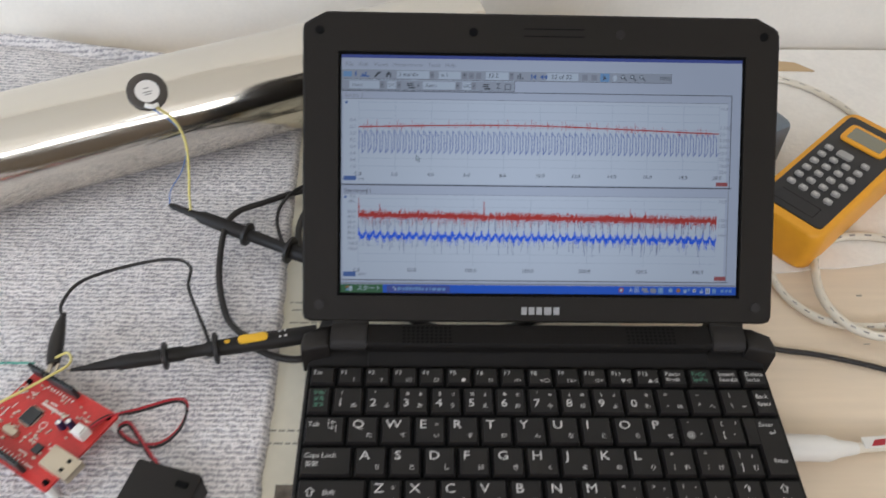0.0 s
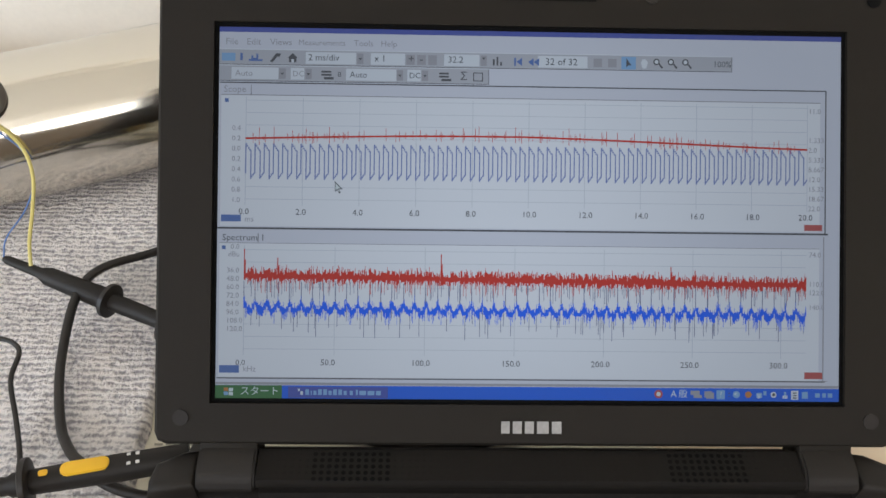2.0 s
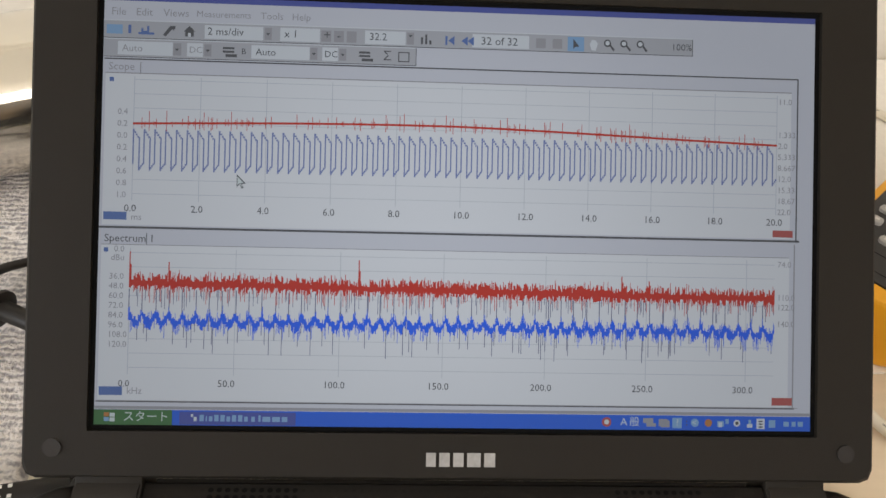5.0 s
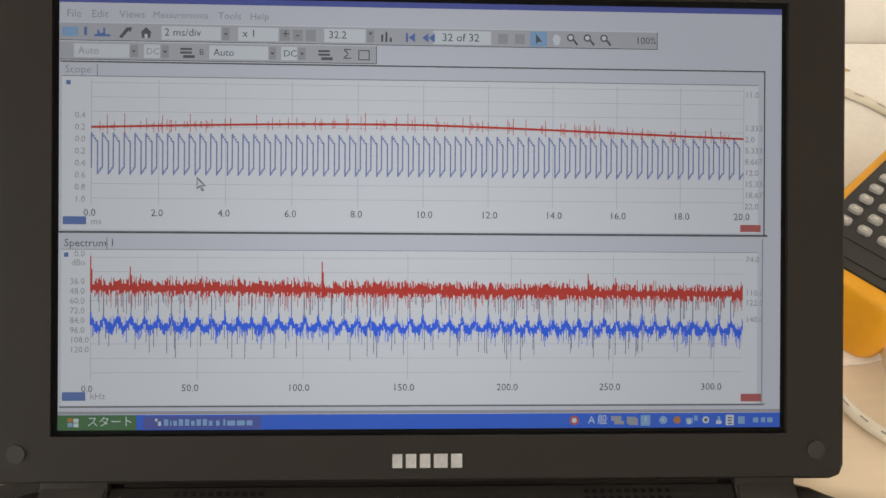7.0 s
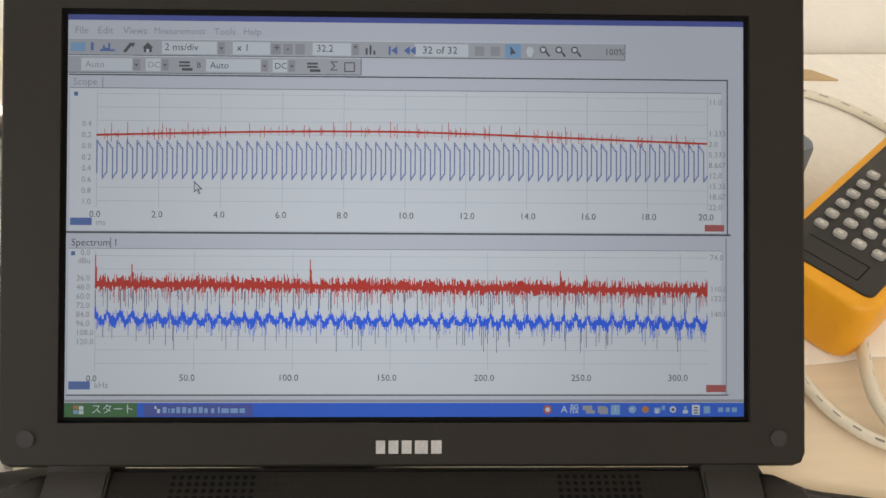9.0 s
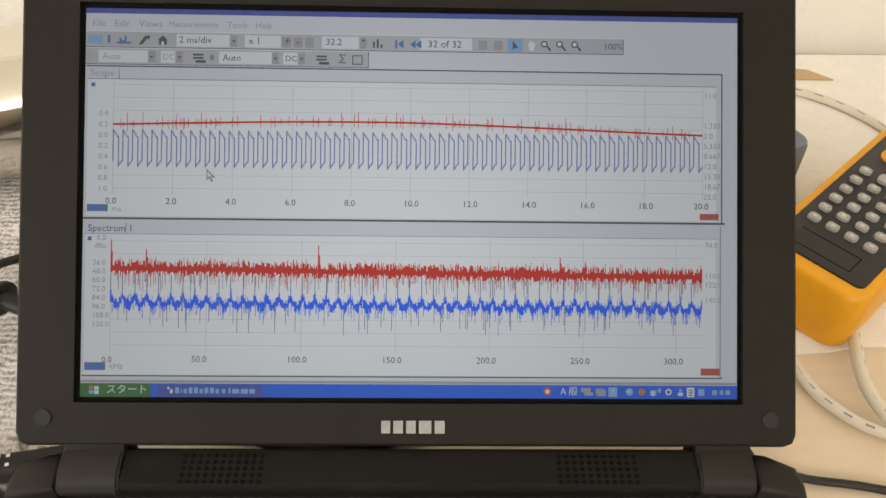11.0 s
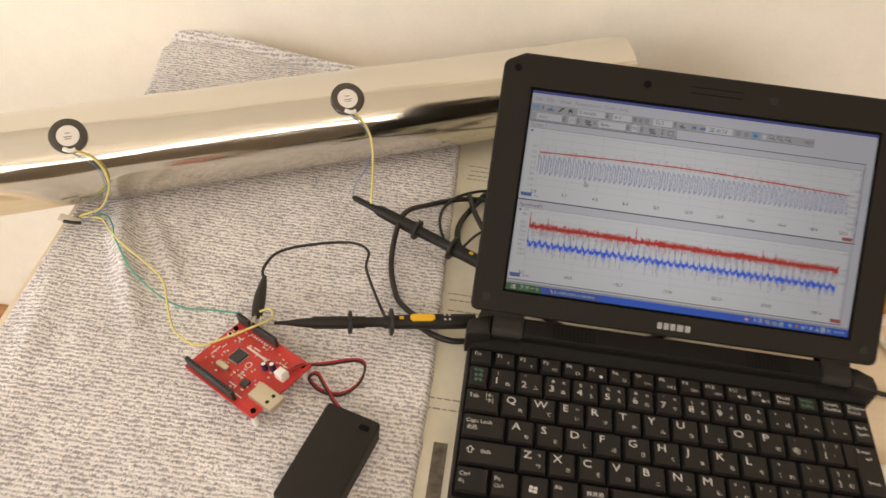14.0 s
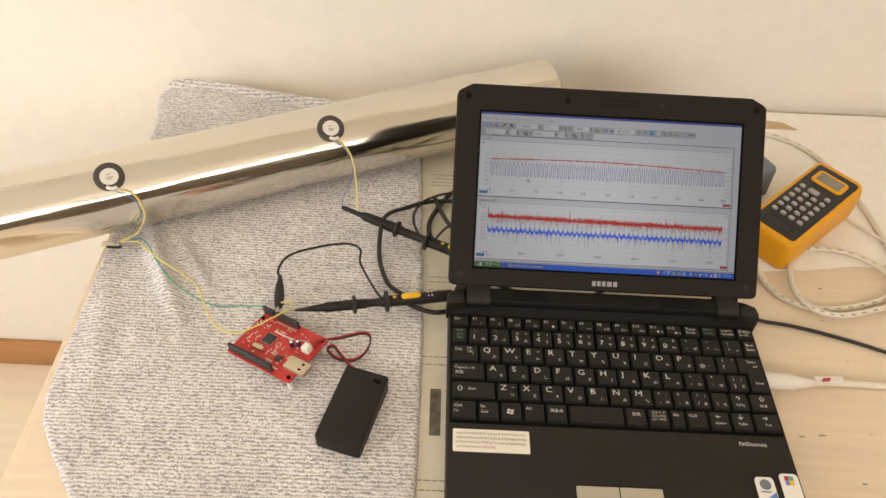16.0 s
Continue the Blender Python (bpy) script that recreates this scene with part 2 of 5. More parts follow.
def box(bm, c, s, m=I4, bevel=0.0, seg=2, taper=1.0):
    """A box of size s round c in the frame m; taper shrinks its top."""
    vs = []
    for z in (-0.5, 0.5):
        k = taper if z > 0 else 1.0
        for x, y in ((-0.5, -0.5), (0.5, -0.5), (0.5, 0.5), (-0.5, 0.5)):
            vs.append(bm.verts.new(m @ Vector((c[0] + x * s[0] * k, c[1] + y * s[1] * k, c[2] + z * s[2]))))
    fs = [bm.faces.new([vs[i] for i in q]) for q in ((3, 2, 1, 0), (4, 5, 6, 7), (0, 1, 5, 4), (1, 2, 6, 5), (2, 3, 7, 6), (3, 0, 4, 7))]
    if bevel:
        es = list({e for f in fs for e in f.edges})
        bmesh.ops.bevel(bm, geom=es, offset=bevel, segments=seg, affect="EDGES", profile=0.5)
    return bm


def boxm(*a, **k):
    return box(bmesh.new(), *a, **k)


def slab(outline, z0, z1, m=I4, bevel=0.0, seg=2, bm=None):
    """A prism over a flat outline of (x, y), counter-clockwise, with its upper rim rounded."""
    bm = bm or bmesh.new()
    lo = [bm.verts.new(m @ Vector((x, y, z0))) for x, y in outline]
    hi = [bm.verts.new(m @ Vector((x, y, z1))) for x, y in outline]
    n = len(outline)
    bm.faces.new(lo[::-1])
    top = bm.faces.new(hi)
    for i in range(n):
        bm.faces.new((lo[i], lo[(i + 1) % n], hi[(i + 1) % n], hi[i]))
    if bevel:
        bmesh.ops.bevel(bm, geom=list(top.edges), offset=bevel, segments=seg, affect="EDGES", profile=0.5)
    return bm


def round_rect(x0, y0, x1, y1, r, n=4):
    out = []
    for cx, cy, a in ((x1 - r, y0 + r, -90), (x1 - r, y1 - r, 0), (x0 + r, y1 - r, 90), (x0 + r, y0 + r, 180)):
        for i in range(n + 1):
            t = radians(a + 90 * i / n)
            out.append((cx + r * math.cos(t), cy + r * math.sin(t)))
    return out


def smooth_path(pts, n=6):
    """Points of a smooth curve through pts (Catmull-Rom)."""
    p = [Vector(q) for q in pts]
    p = [2 * p[0] - p[1], *p, 2 * p[-1] - p[-2]]
    out = []
    for i in range(1, len(p) - 2):
        a, b, c, d = p[i - 1:i + 3]
        for k in range(n):
            t = k / n
            out.append(0.5 * (2 * b + (c - a) * t + (2 * a - 5 * b + 4 * c - d) * t * t + (3 * b - a - 3 * c + d) * t ** 3))
    return out + [p[-2]]


def sweep(pts, radii, sides=10, bm=None, cap=True, flat=1.0):
    """A round bar along pts; radii: one radius, or one for each point."""
    bm = bm or bmesh.new()
    pts = [Vector(p) for p in pts]
    radii = [radii] * len(pts) if isinstance(radii, float) else radii
    rings, up = [], Vector((0, 0, 1))
    for i, p in enumerate(pts):
        d = (pts[min(i + 1, len(pts) - 1)] - pts[max(i - 1, 0)]).normalized()
        side = d.cross(up)
        side = side.normalized() if side.length > 1e-4 else Vector((1, 0, 0))
        top = side.cross(d)
        rings.append([bm.verts.new(p + radii[i] * (math.cos(6.2832 * k / sides) * side + flat * math.sin(6.2832 * k / sides) * top)) for k in range(sides)])
    for a, b in zip(rings, rings[1:]):
        for k in range(sides):
            bm.faces.new((a[k], a[(k + 1) % sides], b[(k + 1) % sides], b[k]))
    if cap:
        bm.faces.new(rings[0][::-1]), bm.faces.new(rings[-1])
    bmesh.ops.recalc_face_normals(bm, faces=bm.faces)
    return bm


def wire(pts, r, n=6, sides=8, bm=None):
    return sweep(smooth_path(pts, n), r, sides, bm)


def disc(bm, c, r, m=I4, n=20, depth=0.0):
    if depth:
        return slab([(c[0] + r * math.cos(6.2832 * k / n), c[1] + r * math.sin(6.2832 * k / n)) for k in range(n)], c[2] - depth, c[2], m, 0.0, bm=bm)
    bm.faces.new([bm.verts.new(m @ Vector((c[0] + r * math.cos(6.2832 * k / n), c[1] + r * math.sin(6.2832 * k / n), c[2]))) for k in range(n)])
    return bm


def quad(bm, x0, y0, x1, y1, z, m=I4):
    bm.faces.new([bm.verts.new(m @ Vector(p)) for p in ((x0, y0, z), (x1, y0, z), (x1, y1, z), (x0, y1, z))])
    return bm


TEXTS = {}


def letters(bm, text, x, y, z, size, m=I4, align="LEFT", wide=1.0):
    """Lettering in the built-in font; size is about the height of its capitals times 1.4."""
    if (text, align) not in TEXTS:
        cu = bpy.data.curves.new("lettering", "FONT")
        cu.body, cu.align_x, cu.align_y, cu.resolution_u = text, align, "CENTER", 2
        ob = bpy.data.objects.new("lettering", cu)
        scene.collection.objects.link(ob)
        dg = bpy.context.evaluated_depsgraph_get()
        me = ob.evaluated_get(dg).to_mesh()
        TEXTS[text, align] = ([tuple(v.co) for v in me.vertices], [tuple(p.vertices) for p in me.polygons])
        bpy.data.objects.remove(ob)
        bpy.data.curves.remove(cu)
    vs, fs = TEXTS[text, align]
    made = [bm.verts.new(m @ Vector((x + v[0] * size * wide, y + v[1] * size, z))) for v in vs]
    for f in fs:
        bm.faces.new([made[i] for i in f])
    return bm


# ---- room ----
def wall(name, x0, x1, y0, y1, z0, z1, material, label):
    bm = boxm(((x0 + x1) / 2, (y0 + y1) / 2, (z0 + z1) / 2), (x1 - x0, y1 - y0, z1 - z0))
    return solo(name, bm, material, label, "wall", kind="structure", smooth=False)


wall("wall_north", WALL_W, WALL_E, WALL_N, WALL_N + 0.12, FLOOR, CEIL, M_WALL, "plain cream papered wall behind the table")
bm = bmesh.new()
for y0, y1, z0, z1 in ((WALL_S, WALL_N, FLOOR, WEST[2]), (WALL_S, WALL_N, WEST[3], CEIL), (WALL_S, WEST[0], WEST[2], WEST[3]), (WEST[1], WALL_N, WEST[2], WEST[3])):
    box(bm, (WALL_W - 0.06, (y0 + y1) / 2, (z0 + z1) / 2), (0.12, y1 - y0, z1 - z0))
solo("wall_west", bm, M_WALL, "plain cream side wall with a window opening", "wall", kind="structure", smooth=False)
wall("wall_east", WALL_E, WALL_E + 0.12, WALL_S - 0.12, WALL_N + 0.12, FLOOR, CEIL, M_WALL, "plain cream side wall of the room")
# south wall, out of view; its dark colour serves the tube's reflection
bm = bmesh.new()
for x0, x1, z0, z1 in ((WALL_W, WALL_E, FLOOR, WIN[2]), (WALL_W, WALL_E, WIN[3], CEIL), (WALL_W, WIN[0], WIN[2], WIN[3]), (WIN[1], WALL_E, WIN[2], WIN[3])):
    box(bm, ((x0 + x1) / 2, WALL_S - 0.06, (z0 + z1) / 2), (x1 - x0, 0.12, z1 - z0))
solo("wall_south", bm, M_DARKWALL, "unseen wall coloured dark for the tube's reflection, with a wide window opening", "wall", kind="structure", smooth=False)
solo("floor", boxm(((WALL_W + WALL_E) / 2, (WALL_S + WALL_N) / 2, FLOOR - 0.05), (WALL_E - WALL_W + 0.3, WALL_N - WALL_S + 0.3, 0.1)), M_FLOOR, "smooth pale beige floor below the table", "floor", kind="structure", smooth=False)
solo("ceiling", boxm(((WALL_W + WALL_E) / 2, (WALL_S + WALL_N) / 2, CEIL + 0.05), (WALL_E - WALL_W + 0.3, WALL_N - WALL_S + 0.3, 0.1)), M_CEIL, "plain white ceiling", "ceiling", kind="structure", smooth=False)
solo("baseboard", boxm(((WALL_W + WALL_E) / 2, WALL_N - 0.005, FLOOR + 0.03), (WALL_E - WALL_W, 0.010, 0.06), bevel=0.002), M_SKIRT, "orange-brown wooden baseboard along the cream wall", "baseboard", kind="structure")
window = thing("window_1", ((WIN[0] + WIN[1]) / 2, WALL_S, WIN[2]), "white framed window letting in soft daylight", "window", kind="structure")
bm = bmesh.new()
for x in (WIN[0] + 0.02, (WIN[0] + WIN[1]) / 2, WIN[1] - 0.02):
    box(bm, (x, WALL_S + 0.01, (WIN[2] + WIN[3]) / 2), (0.04, 0.03, WIN[3] - WIN[2]))
for z in (WIN[2] + 0.02, WIN[3] - 0.02):
    box(bm, ((WIN[0] + WIN[1]) / 2, WALL_S + 0.012, z), (WIN[1] - WIN[0], 0.034, 0.04))
part("window_frame", bm, M_FRAMEW, window, smooth=False)
# frame for the added side opening that holds the fill lamp
window = thing("added_side_window", (WALL_W, (WEST[0] + WEST[1]) / 2, WEST[2]), "unseen white framed side window added to brighten the wall on the left", "window", kind="structure")
bm = bmesh.new()
for y in (WEST[0] + 0.02, (WEST[0] + WEST[1]) / 2, WEST[1] - 0.02):
    box(bm, (WALL_W - 0.01, y, (WEST[2] + WEST[3]) / 2), (0.03, 0.04, WEST[3] - WEST[2]))
for z in (WEST[2] + 0.02, WEST[3] - 0.02):
    box(bm, (WALL_W - 0.012, (WEST[0] + WEST[1]) / 2, z), (0.034, WEST[1] - WEST[0], 0.04))
part("window_frame", bm, M_FRAMEW, window, smooth=False)

# ---- table ----
TX0, TX1, TY0, TY1 = -0.464, 0.78, -0.42, 0.338
TURNED = Matrix.Translation((TX0, TY1, 0)) @ pose(0, 0, 0, 0, 0, 1.0) @ Matrix.Translation((-TX0, -TY1, 0))
table = thing("table", (0.16, -0.04, FLOOR), "pale wood-grained table standing near the wall", "table")
part("tabletop", slab([(-0.4555, -0.405), (-0.449, -0.416), (-0.440, -0.42), (TX1, TY0), (TX1, 0.3590), (-0.28, 0.316), (-0.436, 0.318), (-0.4500, 0.314), (-0.4560, 0.303)], -0.028, 0.0, bevel=0.003), M_TABLE, table)
for x in (TX0 + 0.05, TX1 - 0.05):
    for y in (TY0 + 0.05, TY1 - 0.05):
        part("leg", boxm((x, y, (FLOOR - 0.028) / 2), (0.045, 0.045, -FLOOR - 0.028), TURNED, bevel=0.004), M_TABLE, table)
bm = bmesh.new()
for i in range(16):
    x, y = random.uniform(0.15, 0.4), random.uniform(-0.25, 0.05)
    quad(bm, x, y, x + random.uniform(0.001, 0.004), y + 0.0006, 0.0006, I4)
for x, y, w in ((0.155, -0.102, 0.005), (0.172, -0.1, 0.006), (0.193, -0.142, 0.004), (0.222, 0.062, 0.004)):
    quad(bm, x, y, x + w, y + 0.0012, 0.0007)
tagged(part("scuff", bm, M_INK, table, "small dark scuff marks", smooth=False), kind="stuff")

# ---- paper under the things ----
bm = bmesh.new()
slab([(-0.185, -0.30), (0.06, -0.30), (0.06, 0.262), (-0.2, 0.262)], 0.0004, 0.0012, bm=bm)
news = solo("newspaper_sheet", bm, M_NEWS, "yellowed printed sheet lying under laptop and towel", "paper", smooth=False)
bm = bmesh.new()
for y in [0.199, 0.193, 0.187, 0.182, 0.052, 0.046, 0.036, 0.031, -0.040, -0.048, -0.155, -0.163]:
    x = -0.152 + random.uniform(0, 0.004)
    while x < -0.124:
        w = random.uniform(0.0015, 0.006)
        quad(bm, x, y, x + w, y + 0.0011, 0.0014)
        x += w + 0.0012
tagged(part("printed_text", bm, M_INK, news, "grey printed text", smooth=False), kind="stuff")
part("printed_photo", quad(bmesh.new(), -0.1435, -0.116, -0.1345, -0.072, 0.0015), M_PHOTO, news, "dark printed photograph", smooth=False)

bm = bmesh.new()
outline = [(0.15, 0.079), (0.19, 0.083)]
outline += [(0.19 + 0.16 * k / 12, 0.083 + 0.022 * k / 12 + random.uniform(-0.0012, 0.0012)) for k in range(1, 13)]
outline += [(0.42, 0.12), (0.46, 0.25), (0.46, 0.351), (0.27, 0.348), (0.16, 0.346)]
slab(outline, 0.0004, 0.0016, bm=bm)
solo("paper_sheet", bm, M_PAPER, "white paper sheet with torn edge under the tester", "paper", smooth=False)
# tan sliver that paints the shadow of the gap behind the table
bm = bmesh.new()
slab([(0.236, 0.314), (0.276, 0.314), (0.262, 0.326), (0.236, 0.329)], 0.0017, 0.0028, bm=bm)
solo("rear_gap_shade", bm, M_GAP_SHADE, "tan sliver painting the shadowed gap at the table's rear edge", "tape", smooth=False)


# ---- towel ----
def lerp(x, table_):
    for (a, p), (b, q) in zip(table_, table_[1:]):
        if x <= b:
            t = max(0.0, (x - a) / (b - a))
            return p + (q - p) * t
    return table_[-1][1]


LEFT = ((-0.36, -0.29), (-0.25, -0.350), (-0.21, -0.377), (-0.187, -0.393), (-0.165, -0.409), (-0.138, -0.428), (-0.115, -0.441), (-0.09, -0.4475), (-0.06, -0.4485), (0.02, -0.449), (0.14, -0.452), (0.2, -0.453), (0.27, -0.457), (0.30, -0.462), (0.325, -0.465), (0.34, -0.460), (0.35, -0.448))
BACK = ((-0.47, 0.322), (-0.455, 0.331), (-0.435, 0.335), (-0.41, 0.336), (-0.38, 0.333), (-0.34, 0.327), (-0.29, 0.320), (-0.15, 0.312))


def towel_height(x, y):
    z = 0.0062 + 0.0012 * noise.noise((x * 22, y * 22, 1)) + 0.0006 * noise.noise((x * 90, y * 90, 4))
    for x0, y0, ang, ln, wd, h in ((-0.386, 0.03, 118, 0.05, 0.008, 0.009), (-0.40, 0.06, 110, 0.04, 0.007, 0.007), (-0.365, 0.05, 125, 0.04, 0.006, 0.006),
                                   (-0.425, -0.03, 100, 0.06, 0.01, 0.004), (-0.20, 0.03, 85, 0.08, 0.007, 0.0015), (-0.30, -0.2, 10, 0.1, 0.02, 0.002)):
        dx, dy, a = x - x0, y - y0, radians(ang)
        u, v = dx * math.cos(a) + dy * math.sin(a), -dx * math.sin(a) + dy * math.cos(a)
        z += h * math.exp(-(u / ln) ** 2 - (v / wd) ** 2)
    # rolled hem along the rear edge, heaped up behind the tube
    back = lerp(x, BACK) - y
    z += (0.005 * math.exp(-((back - 0.007) / 0.005) ** 2) - 0.0022 * math.exp(-((back - 0.016) / 0.004) ** 2)) * min(1.0, max(0.0, (-0.2 - x) / 0.1))
    z += 0.006 * math.exp(-((x + 0.43) / 0.05) ** 2 - ((y - 0.32) / 0.04) ** 2)
    return z


def towel():
    nu, nv = 170, 400
    top, bot, faces = [], [], []
    for j in range(nv + 1):
        v = j / nv
        y0 = -0.36 + 0.71 * v
        xl = lerp(y0, LEFT) + 0.0012 * noise.noise((y0 * 120, 0, 7))
        xr = -0.151 - 0.012 * max(0, y0) * 4 * 0.16 / 0.2 + 0.0012 * noise.noise((y0 * 90, 3, 7))
        for i in range(nu + 1):
            u = i / nu
            x = xl + (xr - xl) * u
            y = -0.36 + v * (lerp(x, BACK) + 0.36)
            edge = min(u * (xr - xl), (1 - u) * (xr - xl), v * 0.7, (1 - v) * 0.7)
            rim = min(1.0, edge / 0.005)
            z = 0.0018 + (towel_height(x, y) - 0.0018) * (1 - (1 - rim) ** 2) ** 0.5
            # tufts of the pile
            z += 0.0006 * noise.noise((x * 260, y * 700, 2)) * rim
            if x < TX0 + 0.014:
                z -= 0.6 * (TX0 + 0.014 - x) ** 1.0 * max(0.0, min(1.0, (-0.04 - y) / 0.05))
            top.append((x, y, max(z, 0.0018)))
    w = nu + 1
    for j in range(nv):
        for i in range(nu):
            a = j * w + i
            faces.append((a, a + 1, a + w + 1, a + w))
    n = len(top)
    rim = [i for i in range(w)] + [j * w + nu for j in range(1, nv + 1)] + [nv * w + i for i in range(nu - 1, -1, -1)] + [j * w for j in range(nv - 1, 0, -1)]
    low = [(top[i][0], top[i][1], 0.0013) for i in rim]
    for k in range(len(rim)):
        k2 = (k + 1) % len(rim)
        faces.append((rim[k], n + k, n + k2, rim[k2]))
    me = bpy.data.meshes.new("towel")
    me.from_pydata(top + low, [], faces)
    for p in me.polygons:
        p.use_smooth = True
    me.materials.append(M_TOWEL)
    return tagged(new("towel", me), "grey and white mottled terry towel spread over the table", "towel")


towel()

# ---- steel tube with two piezo discs ----
TUBE_R, TUBE_Z, TUBE_Y, SLOPE = 0.0375, 0.0450, 0.169, 0.4727
AX = Vector((1, SLOPE, 0)).normalized()
SIDE = Vector((AX.y, -AX.x, 0))         # towards the front


def on_tube(x, elevation, lift=0.0):
    """The place on the tube where its axis passes x, at that angle above the front."""
    c, a = Vector((x, TUBE_Y + (x + 0.3) * SLOPE, TUBE_Z)), radians(elevation)
    n = SIDE * math.cos(a) + Vector((0, 0, 1)) * math.sin(a)
    return c + n * (TUBE_R + lift), n


def steel_tube():
    x0, x1, sides, rows = -0.86, -0.028, 96, 60
    stretch = math.hypot(1, SLOPE)
    bm = bmesh.new()
    rings = []
    for r, order in ((TUBE_R, 1), (TUBE_R - 0.0012, -1)):
        for k in range(rows + 1)[::order]:
            x = x0 + (x1 - x0) * k / rows
            ring = []
            for s in range(sides):
                a = 2 * math.pi * s / sides
                d = 0.00045 * noise.noise((x * 6, math.cos(a) * 1.5, math.sin(a) * 1.5)) + 0.00018 * noise.noise((x * 17, math.cos(a) * 3, math.sin(a) * 3))
                ring.append(bm.verts.new(((x + 0.3) * stretch, -math.cos(a) * (r + d), math.sin(a) * (r + d))))
            rings.append(ring)
    for a, b in zip(rings, rings[1:] + rings[:1]):
        for s in range(sides):
            bm.faces.new((a[s], a[(s + 1) % sides], b[(s + 1) % sides], b[s]))
    bmesh.ops.recalc_face_normals(bm, faces=bm.faces)
    ob = solo("steel_tube", bm, M_STEEL, "shiny polished steel tube lying across the towel", "tube")
    ob.matrix_world = pose(-0.3, TUBE_Y, TUBE_Z, 0, 0, math.degrees(math.atan(SLOPE)))
    return ob


steel_tube()


def piezo(x, elev, label):
    c, n = on_tube(x, elev, 0.0006)
    m = Matrix.Translation(c) @ Matrix((AX, n.cross(AX), n)).transposed().to_4x4()
    ob = thing("piezo_sensor", c, label, "sensor", group="sensors on the tube")
    bm = bmesh.new()
    ro, ri, n_ = 0.0131, 0.0078, 40
    rings = []
    for r, z in ((ro, 0.0), (ro, 0.0014), (ro - 0.0005, 0.0018), (ri + 0.0004, 0.0018), (ri, 0.0014), (ri, 0.0)):
        rings.append([bm.verts.new(m @ Vector((r * math.cos(6.28318 * k / n_), r * math.sin(6.28318 * k / n_), z))) for k in range(n_)])
    for a, b in zip(rings, rings[1:]):
        for k in range(n_):
            bm.faces.new((a[k], a[(k + 1) % n_], b[(k + 1) % n_], b[k]))
    bmesh.ops.recalc_face_normals(bm, faces=bm.faces)
    part("rim", bm, M_RING, ob, "dark ring")
    face = part("disc", disc(bmesh.new(), (0, 0, 0.0015), 0.0079, m, 28, 0.0013), M_PIEZO, ob, "white ceramic disc")
    bm = bmesh.new()
    for w, dy in ((0.0035, 0.0016), (0.006, -0.0012), (0.0045, -0.0028)):
        quad(bm, -w / 2, dy, w / 2, dy + 0.0008, 0.00165, m)
    part("print", bm, M_PRINT, face, "faint grey print", smooth=False)
    bm = bmesh.new()
    sweep(smooth_path([m @ Vector(p) for p in ((-0.004, -0.0095, 0.002), (0.0, -0.0122, 0.0028), (0.004, -0.0115, 0.0026))], 4), 0.0016, 8, bm)
    part("solder_blob", bm, M_WHITE, ob, "pale solder and glue blob")
    return m


P1 = piezo(-0.4435, 58.5, "round piezo disc with dark ring taped on steel tube")
P2 = piezo(-0.2588, 58, "round piezo disc near the laptop on steel tube")


def lead(name, pts, r, material, label, n=6):
    return solo(name, wire(pts, r, n), material, label, "wire")


def off(m, *p):
    return tuple(m @ Vector(p))


lead("yellow_wire", [off(P1, 0.004, -0.0125, 0.003), (-0.4173, 0.0758, 0.0674), (-0.411, 0.0745, 0.0607), (-0.4075, 0.072, 0.0525), (-0.4075, 0.070, 0.0435), (-0.4125, 0.069, 0.032), (-0.420, 0.068, 0.022), (-0.434, 0.064, 0.016),
                     (-0.418, 0.064, 0.017), (-0.404, 0.050, 0.0225), (-0.388, 0.036, 0.0240), (-0.366, 0.025, 0.0185), (-0.352, 0.016, 0.0130), (-0.340, -0.007, 0.0115), (-0.328, -0.025, 0.0115),
                     (-0.308, -0.036, 0.0165), (-0.294, -0.032, 0.0205), (-0.275, -0.019, 0.0225), (-0.265, -0.0095, 0.0225), (-0.268, -0.002, 0.0225), (-0.275, -0.004, 0.0205)], 0.0008, M_WIRE_Y, "thin yellow wire from piezo disc to circuit board")
lead("blue_wire", [off(P1, -0.001, -0.0125, 0.003), (-0.4153, 0.0735, 0.0618), (-0.410, 0.071, 0.0478), (-0.410, 0.070, 0.037), (-0.4155, 0.071, 0.024), (-0.432, 0.06, 0.0135)], 0.0003, M_WIRE_B, "thin blue wire hanging from the piezo disc")
lead("green_wire", [(-0.434, 0.066, 0.012), (-0.418, 0.070, 0.0145), (-0.404, 0.055, 0.0215), (-0.394, 0.039, 0.0235), (-0.372, 0.016, 0.0165), (-0.338, -0.001, 0.0105), (-0.308, -0.001, 0.0105), (-0.288, -0.005, 0.0165)], 0.0006, M_WIRE_G, "thin green wire leading to the circuit board")
lead("yellow_wire", [off(P2, 0.002, -0.0125, 0.003), (-0.2351, 0.1600, 0.0642), (-0.2297, 0.1570, 0.0552), (-0.2258, 0.148, 0.047), (-0.2225, 0.132, 0.041), (-0.2205, 0.117, 0.035), (-0.2195, 0.109, 0.0275)], 0.0009, M_WIRE_Y, "pale yellow wire clipped to the probe hook")
lead("blue_wire", [off(P2, -0.001, -0.0125, 0.003), (-0.2318, 0.1582, 0.0574), (-0.2275, 0.152, 0.045), (-0.229, 0.138, 0.037), (-0.235, 0.124, 0.031), (-0.2354, 0.1165, 0.0255)], 0.0004, M_WIRE_B, "thin blue wire touching the probe tip")
bm = bmesh.new()
box(bm, (0, 0, 0), (0.016, 0.0065, 0.0014), Matrix.Translation((-0.443, 0.062, 0.0125)) @ pose(0, 0, 0, 12, 5, -8), 0.0006)
